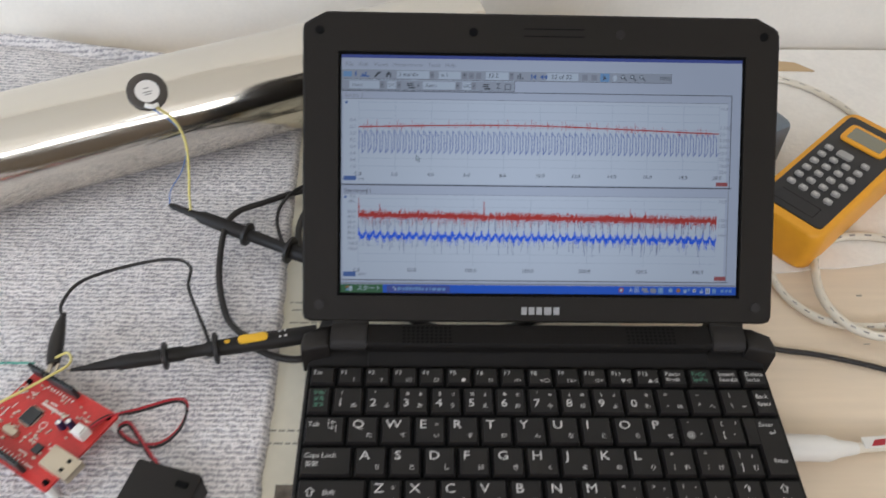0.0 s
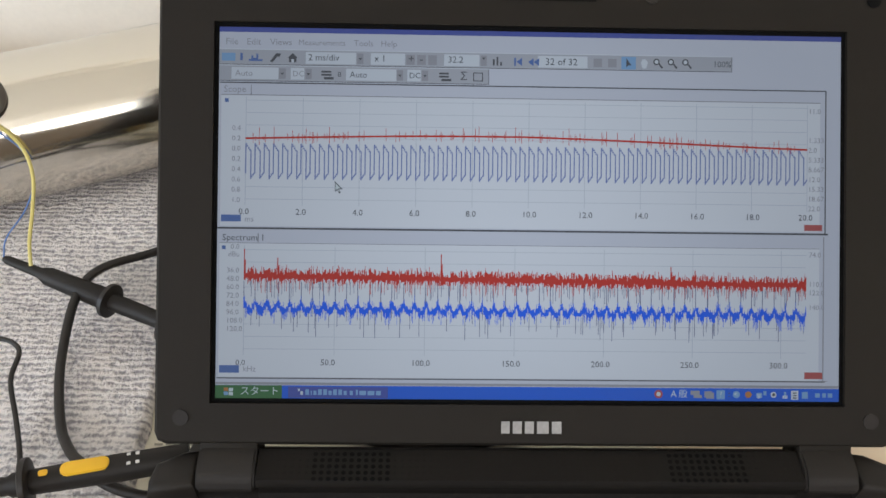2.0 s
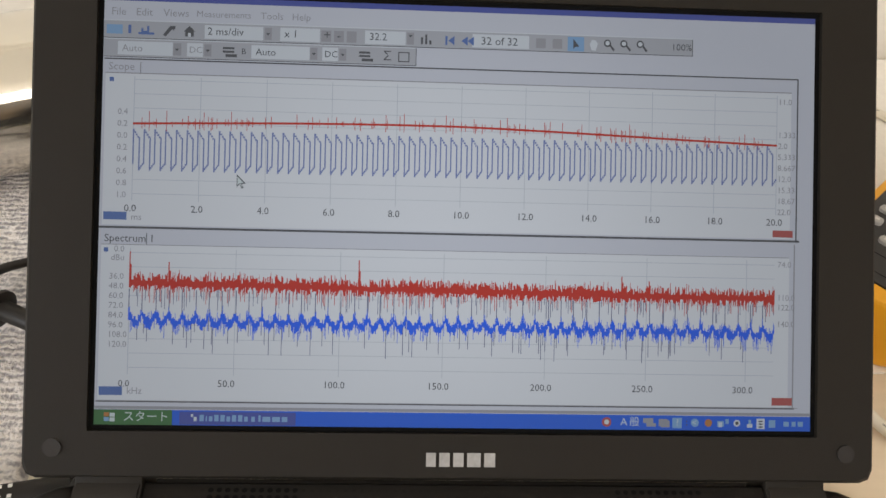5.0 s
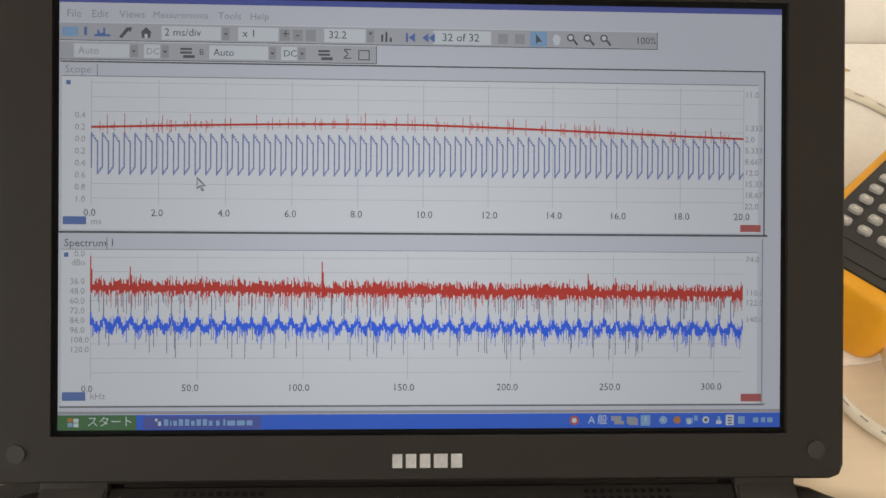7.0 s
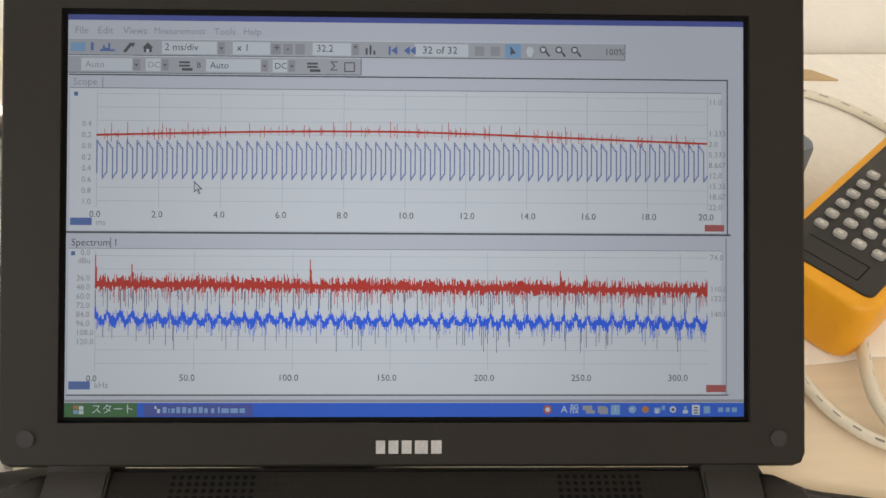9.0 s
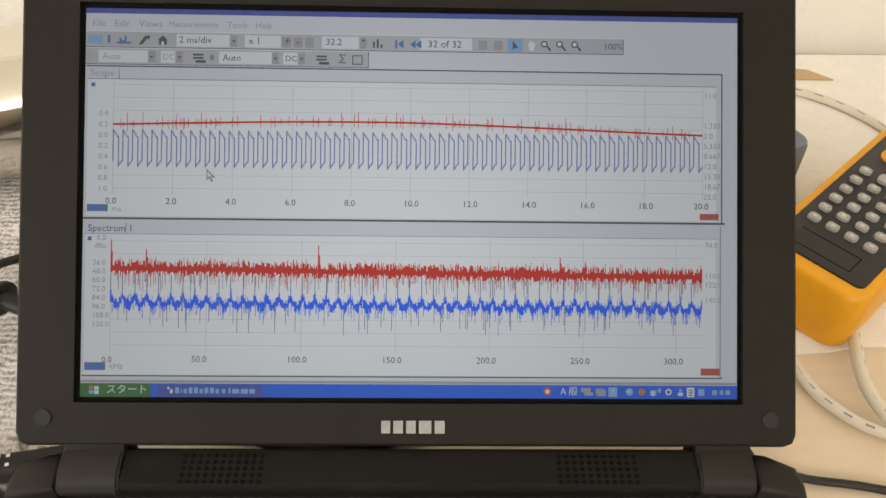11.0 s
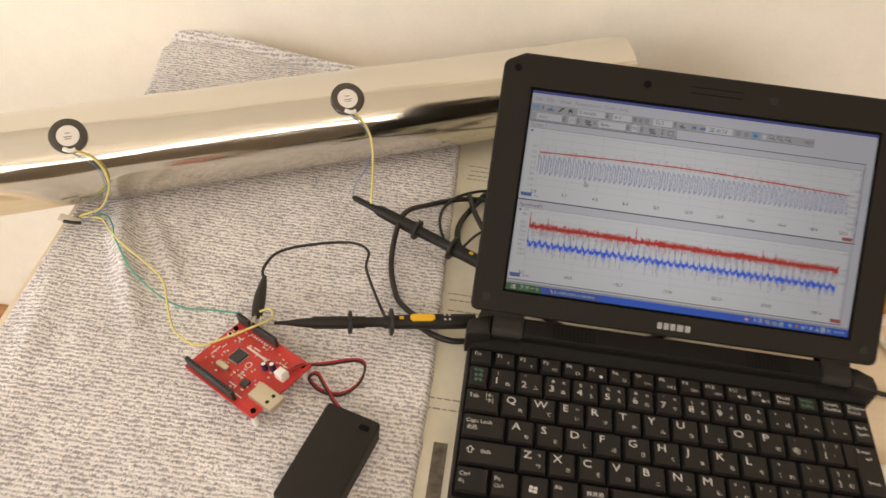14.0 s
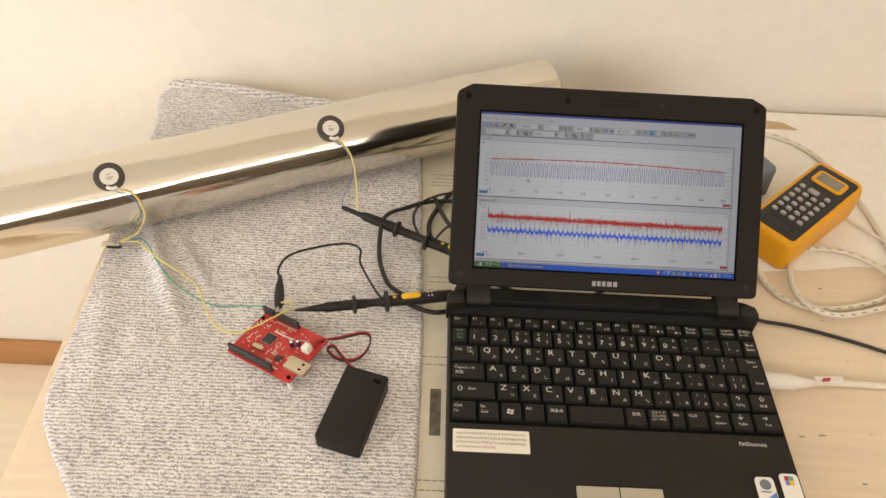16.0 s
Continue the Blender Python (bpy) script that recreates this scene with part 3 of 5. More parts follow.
tape = thing("tape_tab", (-0.443, 0.062, 0.007), "pale tape tab holding wires under the tube", "tape")
part("tab", bm, M_NEWS, tape)
part("crimp", wire([(-0.445, 0.0585, 0.0140), (-0.438, 0.058, 0.0142), (-0.432, 0.0595, 0.0135)], 0.0013), M_CABLE, tape, "black crimp")


# ---- circuit board ----
BRD = Matrix.Translation((-0.2718, -0.0446, 0.0127)) @ pose(0, 0, 0, 2.4, -8.4, -32.2)
board = thing("circuit_board", (-0.2718, -0.0446, 0.006), "red microcontroller board with black headers on the towel", "circuit board")
bm = slab(round_rect(-0.0345, -0.0255, 0.0345, 0.0255, 0.0015, 2), 0.0, 0.0016, BRD)
pcb = part("pcb", bm, M_PCB, board, "red printed circuit board", smooth=False)


def header(cx, cy, ln):
    bm = boxm((cx, cy, 0.0016 + 0.0042), (ln, 0.0027, 0.0084), BRD, 0.0003, 1)
    h = part("pin_header", bm, M_CHIP, board, "black socket strip")
    bm = bmesh.new()
    n = int(ln / 0.00254)
    for k in range(n):
        x = cx - (n - 1) * 0.00127 + k * 0.00254
        quad(bm, x - 0.0005, cy - 0.0005, x + 0.0005, cy + 0.0005, 0.01015, BRD)
    part("socket_holes", bm, M_HOLE, h, smooth=False)


header(-0.0085, -0.0228, 0.048)
header(-0.0285, 0.0228, 0.0125)
header(-0.0075, 0.0228, 0.0245)
c = part("chip", boxm((-0.0105, 0.0015, 0.0025), (0.0095, 0.0095, 0.0014), BRD, 0.0003, 1), M_CHIP, board, "square black microcontroller chip")
bm = bmesh.new()
for k in range(11):
    for s in (-1, 1):
        t = -0.004 + k * 0.0008
        box(bm, (-0.0105 + t, 0.0015 + s * 0.0053, 0.0019), (0.0004, 0.0012, 0.0004), BRD)
        box(bm, (-0.0105 + s * 0.0053, 0.0015 + t, 0.0019), (0.0012, 0.0004, 0.0004), BRD)
part("chip_legs", bm, M_PAD, c, smooth=False)
part("chip", boxm((0.0105, -0.0105, 0.0024), (0.0055, 0.0055, 0.0012), BRD, 0.0003, 1), M_CHIP, board)
part("crystal", slab(round_rect(-0.0175, -0.0125, -0.0065, -0.0082, 0.002), 0.0016, 0.0048, BRD, 0.0006), M_TIN, board, "flat metal crystal can")
for x, y in ((0.0120, 0.0052), (0.0165, 0.0082)):
    bm = bmesh.new()
    disc(bm, (x, y, 0.0072), 0.0020, BRD, 16, 0.0056)
    cap = part("capacitor", bm, M_NAVY, board, "small navy can capacitor with pale top")
    part("cap_top", disc(bmesh.new(), (x, y, 0.00725), 0.0015, BRD, 14), M_WHITE, cap)
bm = boxm((0.0265, 0.0075, 0.0045), (0.0075, 0.0065, 0.006), BRD, 0.0005)
box(bm, (0.0275, 0.0075, 0.0078), (0.0045, 0.0048, 0.002), BRD, 0.0003, 1)
part("white_socket", bm, M_WHITE, board, "white battery socket")
bm = boxm((0.0320, -0.0105, 0.0038), (0.0215, 0.0122, 0.0045), BRD, 0.0005)
usb = part("usb_plug", bm, M_TIN, board, "pale metal flat plug")
bm = bmesh.new()
for y in (-0.0132, -0.0078):
    quad(bm, 0.0350, y - 0.0011, 0.0375, y + 0.0011, 0.00612, BRD)
part("plug_slots", bm, M_HOLE, usb, smooth=False)
for x, y, h in ((0.0315, -0.0225, 0.0100), (0.030, 0.0215, 0.0108), (-0.0315, 0.0165, 0.0022), (-0.0320, -0.0165, 0.0016)):
    bm = bmesh.new()
    disc(bm, (x, y, -0.0001), 0.0024, BRD, 12, h)
    part("standoff", bm, M_WHITE, board, "white nylon standoff")
for x, y in ((0.0312, -0.0215), (0.0305, 0.0215), (-0.0315, 0.0165)):
    bm = bmesh.new()
    disc(bm, (x, y, 0.0028), 0.0017, BRD, 12, 0.0012)
    part("screw", bm, M_HOLE, board, "dark mounting screw")
bm = bmesh.new()
disc(bm, (-0.030, 0.0105, 0.003), 0.0021, BRD, 14, 0.0013)
rst = part("reset_button", bm, M_WHITE, board, "small push button")
part("button_cap", disc(bmesh.new(), (-0.030, 0.0105, 0.0036), 0.0011, BRD, 12, 0.0008), M_HOLE, rst)
bm = bmesh.new()
for k in range(15):
    quad(bm, -0.031 + k * 0.00254 * 1.2, -0.0203, -0.0301 + k * 0.00254 * 1.2, -0.0188, 0.00166, BRD)
for k in range(9):
    quad(bm, -0.0185 + k * 0.0026, 0.0185, -0.0172 + k * 0.0026, 0.0203, 0.00166, BRD)
for x, y, w, h in ((-0.003, 0.0105, 0.019, 0.0016), (-0.005, 0.013, 0.006, 0.001), (0.004, -0.0155, 0.007, 0.0009), (0.014, -0.0195, 0.0065, 0.0009), (-0.028, -0.004, 0.0009, 0.008), (-0.026, 0.002, 0.0008, 0.004),
                   (0.0035, -0.0065, 0.004, 0.0009), (0.0035, -0.0085, 0.005, 0.0009), (0.019, -0.0042, 0.005, 0.0009), (0.0185, -0.007, 0.006, 0.0009), (0.0205, 0.0145, 0.006, 0.0008), (-0.022, 0.0125, 0.005, 0.0008)):
    quad(bm, x - w / 2, y - h / 2, x + w / 2, y + h / 2, 0.00166, BRD)
for k in range(20):
    a = 6.2832 * k / 20
    b = 6.2832 * (k + 1) / 20
    bm.faces.new([bm.verts.new(BRD @ Vector((0.0005 + r * math.cos(q), 0.0008 + r * math.sin(q), 0.00166))) for r, q in ((0.0024, a), (0.0024, b), (0.0018, b), (0.0018, a))])
part("silkscreen", bm, M_SILK, pcb, "white printed marks", smooth=False)
rnd = random.Random(5)
bm = bmesh.new()
for k in range(95):
    x, y = rnd.uniform(-0.031, 0.03), rnd.uniform(-0.018, 0.019)
    if abs(x + 0.0105) < 0.0075 and abs(y - 0.0015) < 0.0075 or x > 0.02 and -0.018 < y < 0.012:
        continue
    w, h = rnd.choice(((0.0016, 0.0008), (0.0008, 0.0016), (0.002, 0.0012)))
    box(bm, (x, y, 0.0019), (w, h, 0.0007), BRD)
tagged(part("surface_component", bm, M_PAD, pcb, "tiny soldered components", smooth=False), "tiny soldered components", kind="stuff")

# ---- battery box ----
BAT = Matrix.Translation((-0.2035, -0.1045, 0.0050)) @ pose(0, 0, 0, 1.5, 0, -15.5)
battery = thing("battery_box", (-0.2035, -0.1045, 0.005), "matt black plastic battery box with a sliding switch", "battery box")
part("case", slab(round_rect(-0.0178, -0.0335, 0.0178, 0.0335, 0.002), 0.0, 0.0115, BAT, 0.0), M_BLACK, battery)
part("cover", slab(round_rect(-0.0182, -0.0339, 0.0182, 0.0339, 0.0024), 0.0117, 0.0175, BAT, 0.0014), M_BLACK, battery)
part("switch", boxm((0.0105, 0.0262, 0.0178), (0.0065, 0.0032, 0.0016), BAT, 0.0004, 1), M_HOLE, battery, "recessed black slide switch")


def twin(dz):
    return [off(BRD, 0.029, 0.0075 + dz, 0.0058), (-0.236 + dz, -0.0425, 0.0205), (-0.222, -0.037 + dz, 0.018), (-0.203, -0.029 + dz, 0.016), (-0.196, -0.032 + dz, 0.015), (-0.198, -0.044 + dz, 0.012),
            (-0.208, -0.053 + dz, 0.010), (-0.222, -0.052 + dz, 0.010), (-0.2305, -0.046 + dz, 0.013), (-0.226, -0.0425 + dz, 0.014), (-0.219, -0.050 + dz, 0.0125), (-0.211, -0.060 + dz, 0.013), (-0.203, -0.069 + dz, 0.016)]


lead("red_wire", twin(0.0009), 0.0008, M_WIRE_R, "red battery wire curling to the circuit board")
lead("black_wire", twin(-0.0009), 0.0008, M_CABLE, "black battery wire curling to the circuit board")


# ---- oscilloscope probes ----
def probe(a, b, label, profile, mark):
    """A probe whose axis runs from a (tip) to b; profile: (share of the way, radius)."""
    a, b = Vector(a), Vector(b)
    ob = thing("oscilloscope_probe", a, label, "probe", group="oscilloscope probes")
    at = lambda t: a + (b - a) * t
    ln = (b - a).length
    part("body", sweep([at(t) for t, r in profile], [r for t, r in profile], 16), M_BLACK, ob)
    for t, r in mark["collars"]:
        w = 0.0016 / ln
        part("collar", sweep([at(t - w), at(t - w * 0.6), at(t + w * 0.6), at(t + w)], [r * 0.8, r, r, r * 0.8], 18), M_CABLE, ob, "black finger guard ring")
    if "tag" in mark:
        t0, t1 = mark["tag"]
        d = (b - a).normalized()
        side = Vector((0, 0, 1)).cross(d).normalized()
        m = Matrix.Translation(at((t0 + t1) / 2) + Vector((0, 0, 0.0046))) @ Matrix((d, side, d.cross(side))).transposed().to_4x4()
        part("marker", slab(round_rect(-ln * (t1 - t0) / 2, -0.0028, ln * (t1 - t0) / 2, 0.0028, 0.0026), -0.001, 0.0012, m, 0.0006), M_MARK, ob, "yellow marker tag")
        part("marker_dot", slab(round_rect(-ln * (t1 - t0) / 2 - 0.0075, -0.0012, -ln * (t1 - t0) / 2 - 0.0042, 0.0012, 0.001), -0.001, 0.0006, m), M_MARK, ob, "yellow dot")
        bm = bmesh.new()
        for k in range(2):
            x = ln * (t1 - t0) / 2 + 0.006 + k * 0.0032
            quad(bm, x, -0.0026, x + 0.0014, 0.0026, 0.0005, m)
        part("print", bm, M_LOGO, ob, "small white print", smooth=False)
    part("tip", sweep([at(-0.012), at(0.03)], [0.0004, 0.0009], 8), M_TIN, ob, "fine metal tip")
    return ob


probe((-0.2609, -0.0166, 0.0268), (-0.128, 0.0155, 0.0191), "black probe with yellow marker lying beside the laptop",
      [(0, 0.001), (0.05, 0.0015), (0.12, 0.0028), (0.18, 0.0035), (0.19, 0.0043), (0.36, 0.0044), (0.44, 0.0043), (0.45, 0.0035), (0.53, 0.0036), (0.54, 0.0046), (0.66, 0.0050), (0.8, 0.0054), (1.0, 0.0052)],
      {"collars": ((0.369, 0.0080), (0.574, 0.0094)), "tag": (0.668, 0.795)})
probe((-0.2354, 0.1165, 0.0245), (-0.1179, 0.0684, 0.0161), "black hook probe clipped to the piezo wires",
      [(0, 0.0014), (0.02, 0.0022), (0.16, 0.0026), (0.20, 0.0044), (0.45, 0.0052), (0.47, 0.0042), (0.70, 0.0038), (0.72, 0.0055), (0.8, 0.005), (1.0, 0.0054)],
      {"collars": ((0.464, 0.0080), (0.71, 0.0092)), "tag": (0.88, 0.99)})


def cable(name, pts, r, material, label, n=7, printed=False):
    ob = solo(name, wire(pts, r, n, 10), material, label, "cable")
    if printed:                               # worn dashes of print along the sheath
        way, bm = smooth_path(pts, 14), bmesh.new()
        for i in range(4, len(way) - 3, 5):
            a, b = way[i], way[i + 2]
            d = (b - a).normalized()
            side = Vector((d.y, -d.x, 0)) * r * 0.35
            up = Vector((0, -0.5, 0.87)) * (r + 0.0002)
            bm.faces.new([bm.verts.new(q) for q in (a + up - side, b + up - side, b + up + side, a + up + side)])
        part("sheath_print", bm, M_PRINT, ob, "grey dashes of print", smooth=False)
    return ob


cable("probe_cable", [(-0.165, 0.0085, 0.0225), (-0.176, 0.019, 0.0165), (-0.187, 0.036, 0.011), (-0.1955, 0.064, 0.013), (-0.196, 0.094, 0.022), (-0.191, 0.113, 0.0215), (-0.176, 0.133, 0.012), (-0.154, 0.147, 0.009), (-0.13, 0.152, 0.0075), (-0.10, 0.148, 0.006), (-0.06, 0.14, 0.005)], 0.0021, M_CABLE, "thick black probe cable looping on the towel")
cable("ground_lead", [(-0.1505, 0.080, 0.0145), (-0.160, 0.098, 0.011), (-0.166, 0.118, 0.010), (-0.164, 0.135, 0.010), (-0.153, 0.149, 0.0115), (-0.13, 0.158, 0.013), (-0.10, 0.158, 0.010)], 0.0012, M_CABLE, "thin black ground lead curving behind the laptop")
cable("probe_cable", [(-0.142, 0.078, 0.0155), (-0.150, 0.104, 0.008), (-0.149, 0.125, 0.0065), (-0.138, 0.150, 0.0065), (-0.128, 0.166, 0.007), (-0.105, 0.185, 0.006), (-0.06, 0.19, 0.005)], 0.0024, M_CABLE, "thick black probe cable coiled behind the laptop")
cable("probe_cable", [(-0.146, 0.152, 0.011), (-0.138, 0.130, 0.010), (-0.124, 0.110, 0.0065), (-0.10, 0.096, 0.005), (-0.06, 0.10, 0.004)], 0.0022, M_CABLE, "black probe cable crossing behind the laptop")
cable("ground_lead", [(-0.148, 0.083, 0.0135), (-0.135, 0.108, 0.011), (-0.122, 0.122, 0.0065), (-0.09, 0.14, 0.004)], 0.0011, M_CABLE, "thin black ground lead near the laptop")
cable("ground_lead", [(-0.281, 0.026, 0.0178), (-0.284, 0.036, 0.0195), (-0.277, 0.052, 0.021), (-0.255, 0.066, 0.019), (-0.228, 0.074, 0.018), (-0.214, 0.069, 0.017), (-0.2125, 0.054, 0.015), (-0.203, 0.034, 0.0145), (-0.1945, 0.017, 0.017), (-0.1885, 0.004, 0.0225)], 0.0011, M_CABLE, "thin black ground lead with crocodile clip on the board")
cable("probe_cable", [(-0.128, 0.0085, 0.006), (-0.142, 0.0045, 0.0075), (-0.156, 0.007, 0.0085), (-0.168, 0.012, 0.0105)], 0.0022, M_CABLE, "black cable under the probe")
clip = thing("crocodile_clip", (-0.279, 0.0, 0.016), "black insulated crocodile clip biting the board's header", "clip")
part("boot", sweep(smooth_path([(-0.2815, 0.030, 0.0175), (-0.2805, 0.022, 0.0185), (-0.279, 0.010, 0.0185), (-0.2775, -0.001, 0.0180), (-0.277, -0.006, 0.0172)], 2), [0.0014, 0.002, 0.0028, 0.0036, 0.0042, 0.0044, 0.0042, 0.0038, 0.0034][:9], 14), M_CABLE, clip)
bm = boxm((-0.2775, -0.0095, 0.0180), (0.0022, 0.008, 0.0012), bevel=0.0003, seg=1)
box(bm, (-0.2735, -0.0095, 0.0180), (0.0012, 0.006, 0.0012))
part("jaw", bm, M_TIN, clip, "bare metal jaw")

# ---- laptop ----
KZ = 0.0275                                   # top of the palm rest
laptop = thing("laptop", (0, -0.08, 0.0), "small black open netbook computer with a lit screen", "laptop")
HW = 0.1305
outline = [(-HW + 0.004, -0.196), (HW - 0.004, -0.196), (HW, -0.192), (HW, 0.000), (HW - 0.006, 0.022), (0.1215, 0.026), (0.1215, 0.0125), (-0.1155, 0.0125), (-0.1155, 0.026), (-HW + 0.006, 0.022), (-HW, 0.000), (-HW, -0.192)]
part("base", slab(outline, 0.004, KZ, bevel=0.0022), M_BLACK, laptop, "black plastic laptop base")
for x in (-0.1, 0.1):
    for y in (-0.17, 0.0):
        bm = bmesh.new()
        disc(bm, (x, y, 0.0042), 0.006, I4, 16, 0.0042)
        part("rubber_foot", bm, M_HOLE, laptop)
# flat near-black sheet that paints the shade in the gaps between the keys
part("key_gap_shade", quad(bmesh.new(), -0.1285, -0.1200, 0.1285, -0.0145, KZ + 0.0004), M_HOLE, laptop, "flat near-black sheet painting the shade between the keys", smooth=False)
# raised strip with the speakers, and the rear corners
def extrude_x(prof, x0, x1, bevel=0.0):
    """A bar of the (y, z) profile from x0 to x1."""
    bm = bmesh.new()
    a, b = ([bm.verts.new((x, y, z)) for y, z in prof] for x in (x0, x1))
    bm.faces.new(a[::-1]), bm.faces.new(b)
    for i in range(len(prof)):
        j = (i + 1) % len(prof)
        bm.faces.new((a[i], a[j], b[j], b[i]))
    bmesh.ops.recalc_face_normals(bm, faces=bm.faces)
    if bevel:
        bmesh.ops.bevel(bm, geom=list(bm.edges), offset=bevel, segments=2, affect="EDGES")
    return bm


strip = part("speaker_strip", extrude_x([(-0.0146, KZ - 0.001), (0.0026, KZ - 0.001), (0.0040, 0.0438), (0.0030, 0.0447), (-0.0086, 0.0436), (-0.0097, 0.0424), (-0.0099, 0.0405), (-0.0078, 0.0375), (-0.0079, 0.0336), (-0.0139, 0.0288)], -0.0958, 0.0966), M_STRIP, laptop, "black strip with two punched speaker grilles")
for x0, x1 in ((-0.1290, -0.0959), (0.0967, 0.1290)):
    part("plinth", extrude_x([(-0.0146, KZ - 0.001), (-0.0060, KZ - 0.001), (-0.0060, 0.0336), (-0.0079, 0.0336), (-0.0139, 0.0288)], x0, x1), M_STRIP, laptop, "sloping black foot of the hinge")
GRILLES, PITCH = ((-0.0757, 11), (0.0500, 11)), 0.00256


def strip_dots(bm, x, r):
    for j in range(5):
        y = -0.0082 + j * 0.00232
        disc(bm, (x, y, 0.04385 + (y + 0.0086) * 0.0833), r, I4, 8)


for x0, n_ in GRILLES:
    bm = bmesh.new()
    for i in range(n_):
        strip_dots(bm, x0 + i * PITCH, 0.00086)
    part("speaker_grille", bm, M_HOLE, strip, smooth=False)
# shallow dimples: only their shade, painted as flat darker dots
bm = bmesh.new()
for i in range(74):
    x = -0.0757 - 7 * PITCH + i * PITCH
    if x < 0.094 and not any(g - PITCH * 0.7 < x < g + PITCH * (n_ - 0.3) for g, n_ in GRILLES):
        strip_dots(bm, x, 0.00058)
tagged(part("dimple_shade", bm, M_DIMPLE_SHADE, strip, "rows of flat dark dots painting the shade in shallow dimples", smooth=False), kind="stuff")
for s_ in (-1, 1):
    plan = [(0.1170, -0.0100), (0.1325, -0.0130), (0.1333, -0.0080), (0.1322, -0.0010), (0.1228, 0.0040), (0.1170, 0.0048)]
    plan = [(s_ * x, y) for x, y in plan][::s_]
    part("rear_corner", slab(plan, KZ - 0.006, 0.0425, bevel=0.0028, seg=3), M_BLACK, laptop, "black raised rear corner")

UP, OUT = Vector((0, 0.7035, 0.7107)), Vector((0, -0.7107, 0.7035))
LID = Matrix.Translation((-0.1114, 0.0146, 0.0588)) @ Matrix((Vector((1, 0, 0)), UP, OUT)).transposed().to_4x4()
SW, SH = 0.2228, 0.1314
L0, L1, B0, T1 = -0.0212, SW + 0.0205, -0.0163, SH + 0.0233
corner = [(0.0130, 0.0), (0.0034, 0.0050), (0.0010, 0.0068), (0.0, 0.0100)]       # from the top edge round to the side
low = [(0.0, 0.0042), (0.0012, 0.0012), (0.0042, 0.0)]
edge = [(L0 + x, B0 + y) for x, y in low[1:]] + [(L1 - x, B0 + y) for x, y in low[::-1]]
edge += [(L1 - x, T1 - y) for x, y in corner[::-1]] + [(L0 + x, T1 - y) for x, y in corner] + [(L0, B0 + 0.0042)]
lid = part("lid", slab(edge, -0.0095, -0.006, LID), M_BLACK, laptop, "black lid tilted back")
# bezel frame, open in the middle
bm = bmesh.new()
BD = 0.0017
inner = [(-BD, -BD), (SW + BD, -BD), (SW + BD, SH + BD), (-BD, SH + BD)]
near = lambda p: min(inner, key=lambda q: (q[0] - p[0]) ** 2 + (q[1] - p[1]) ** 2)
pairs = [(i, near(p)) for i, p in enumerate(edge)]
V = lambda x, y, z: bm.verts.new(LID @ Vector((x, y, z)))
top_o = [V(edge[i][0], edge[i][1], -0.0008) for i, _ in pairs]
top_o2 = [V(SW / 2 + (edge[i][0] - SW / 2) * 0.991, SH / 2 + (edge[i][1] - SH / 2) * 0.986, 0.0006) for i, _ in pairs]
low_o = [V(edge[i][0], edge[i][1], -0.006) for i, _ in pairs]
inn = {p: V(p[0], p[1], 0.0006) for p in inner}
inl = {p: V(p[0], p[1], -0.0014) for p in inner}
for i in range(len(edge)):
    j = (i + 1) % len(edge)
    bm.faces.new((low_o[i], low_o[j], top_o[j], top_o[i]))
    bm.faces.new((top_o[i], top_o[j], top_o2[j], top_o2[i]))
    p, q = pairs[i][1], pairs[j][1]
    bm.faces.new((top_o2[i], top_o2[j], inn[q]) if p == q else (top_o2[i], top_o2[j], inn[q], inn[p]))
for p, q in zip(inner, inner[1:] + inner[:1]):
    bm.faces.new((inn[p], inn[q], inl[q], inl[p]))
bmesh.ops.recalc_face_normals(bm, faces=bm.faces)
bezel = part("bezel", bm, M_LID, laptop, "dark charcoal screen frame")
for x, y, r, m_ in ((L0 + 0.0094, T1 - 0.0105, 0.0024, M_HOLE), (L1 - 0.0092, T1 - 0.0105, 0.0024, M_HOLE), (SW * 0.325, T1 - 0.0105, 0.0025, M_HOLE), (SW * 0.69, T1 - 0.0105, 0.0025, M_BLACK), (L0 + 0.0095, B0 + 0.0095, 0.0028, M_BLACK), (L1 - 0.0095, B0 + 0.0095, 0.0028, M_BLACK)):
    bm = bmesh.new()
    disc(bm, (x, y, 0.0011), r, LID, 18, 0.001)
    part("rubber_bumper", bm, m_, bezel)
bm = bmesh.new()
for y in (T1 - 0.0085, T1 - 0.0125):
    quad(bm, SW * 0.45, y, SW * 0.60, y + 0.0006, 0.00085, LID)
part("microphone_slots", bm, M_HOLE, bezel, smooth=False)
# maker's mark as plain shapes
bm = bmesh.new()
x, h = SW / 2 - 0.0104, 0.0047


def bar(x0, y0, x1, y1, z=0.0009):
    quad(bm, x + x0, -0.0119 + y0, x + x1, -0.0119 + y1, z, LID)


for w in (0.0034, 0.0036, 0.0036, 0.0046, 0.0038):
    bar(0.0002, 0.0002, w - 0.0002, h - 0.0002)
    x += w + 0.0007
part("maker_mark", bm, M_MAKER, bezel, "silver maker's mark", smooth=False)
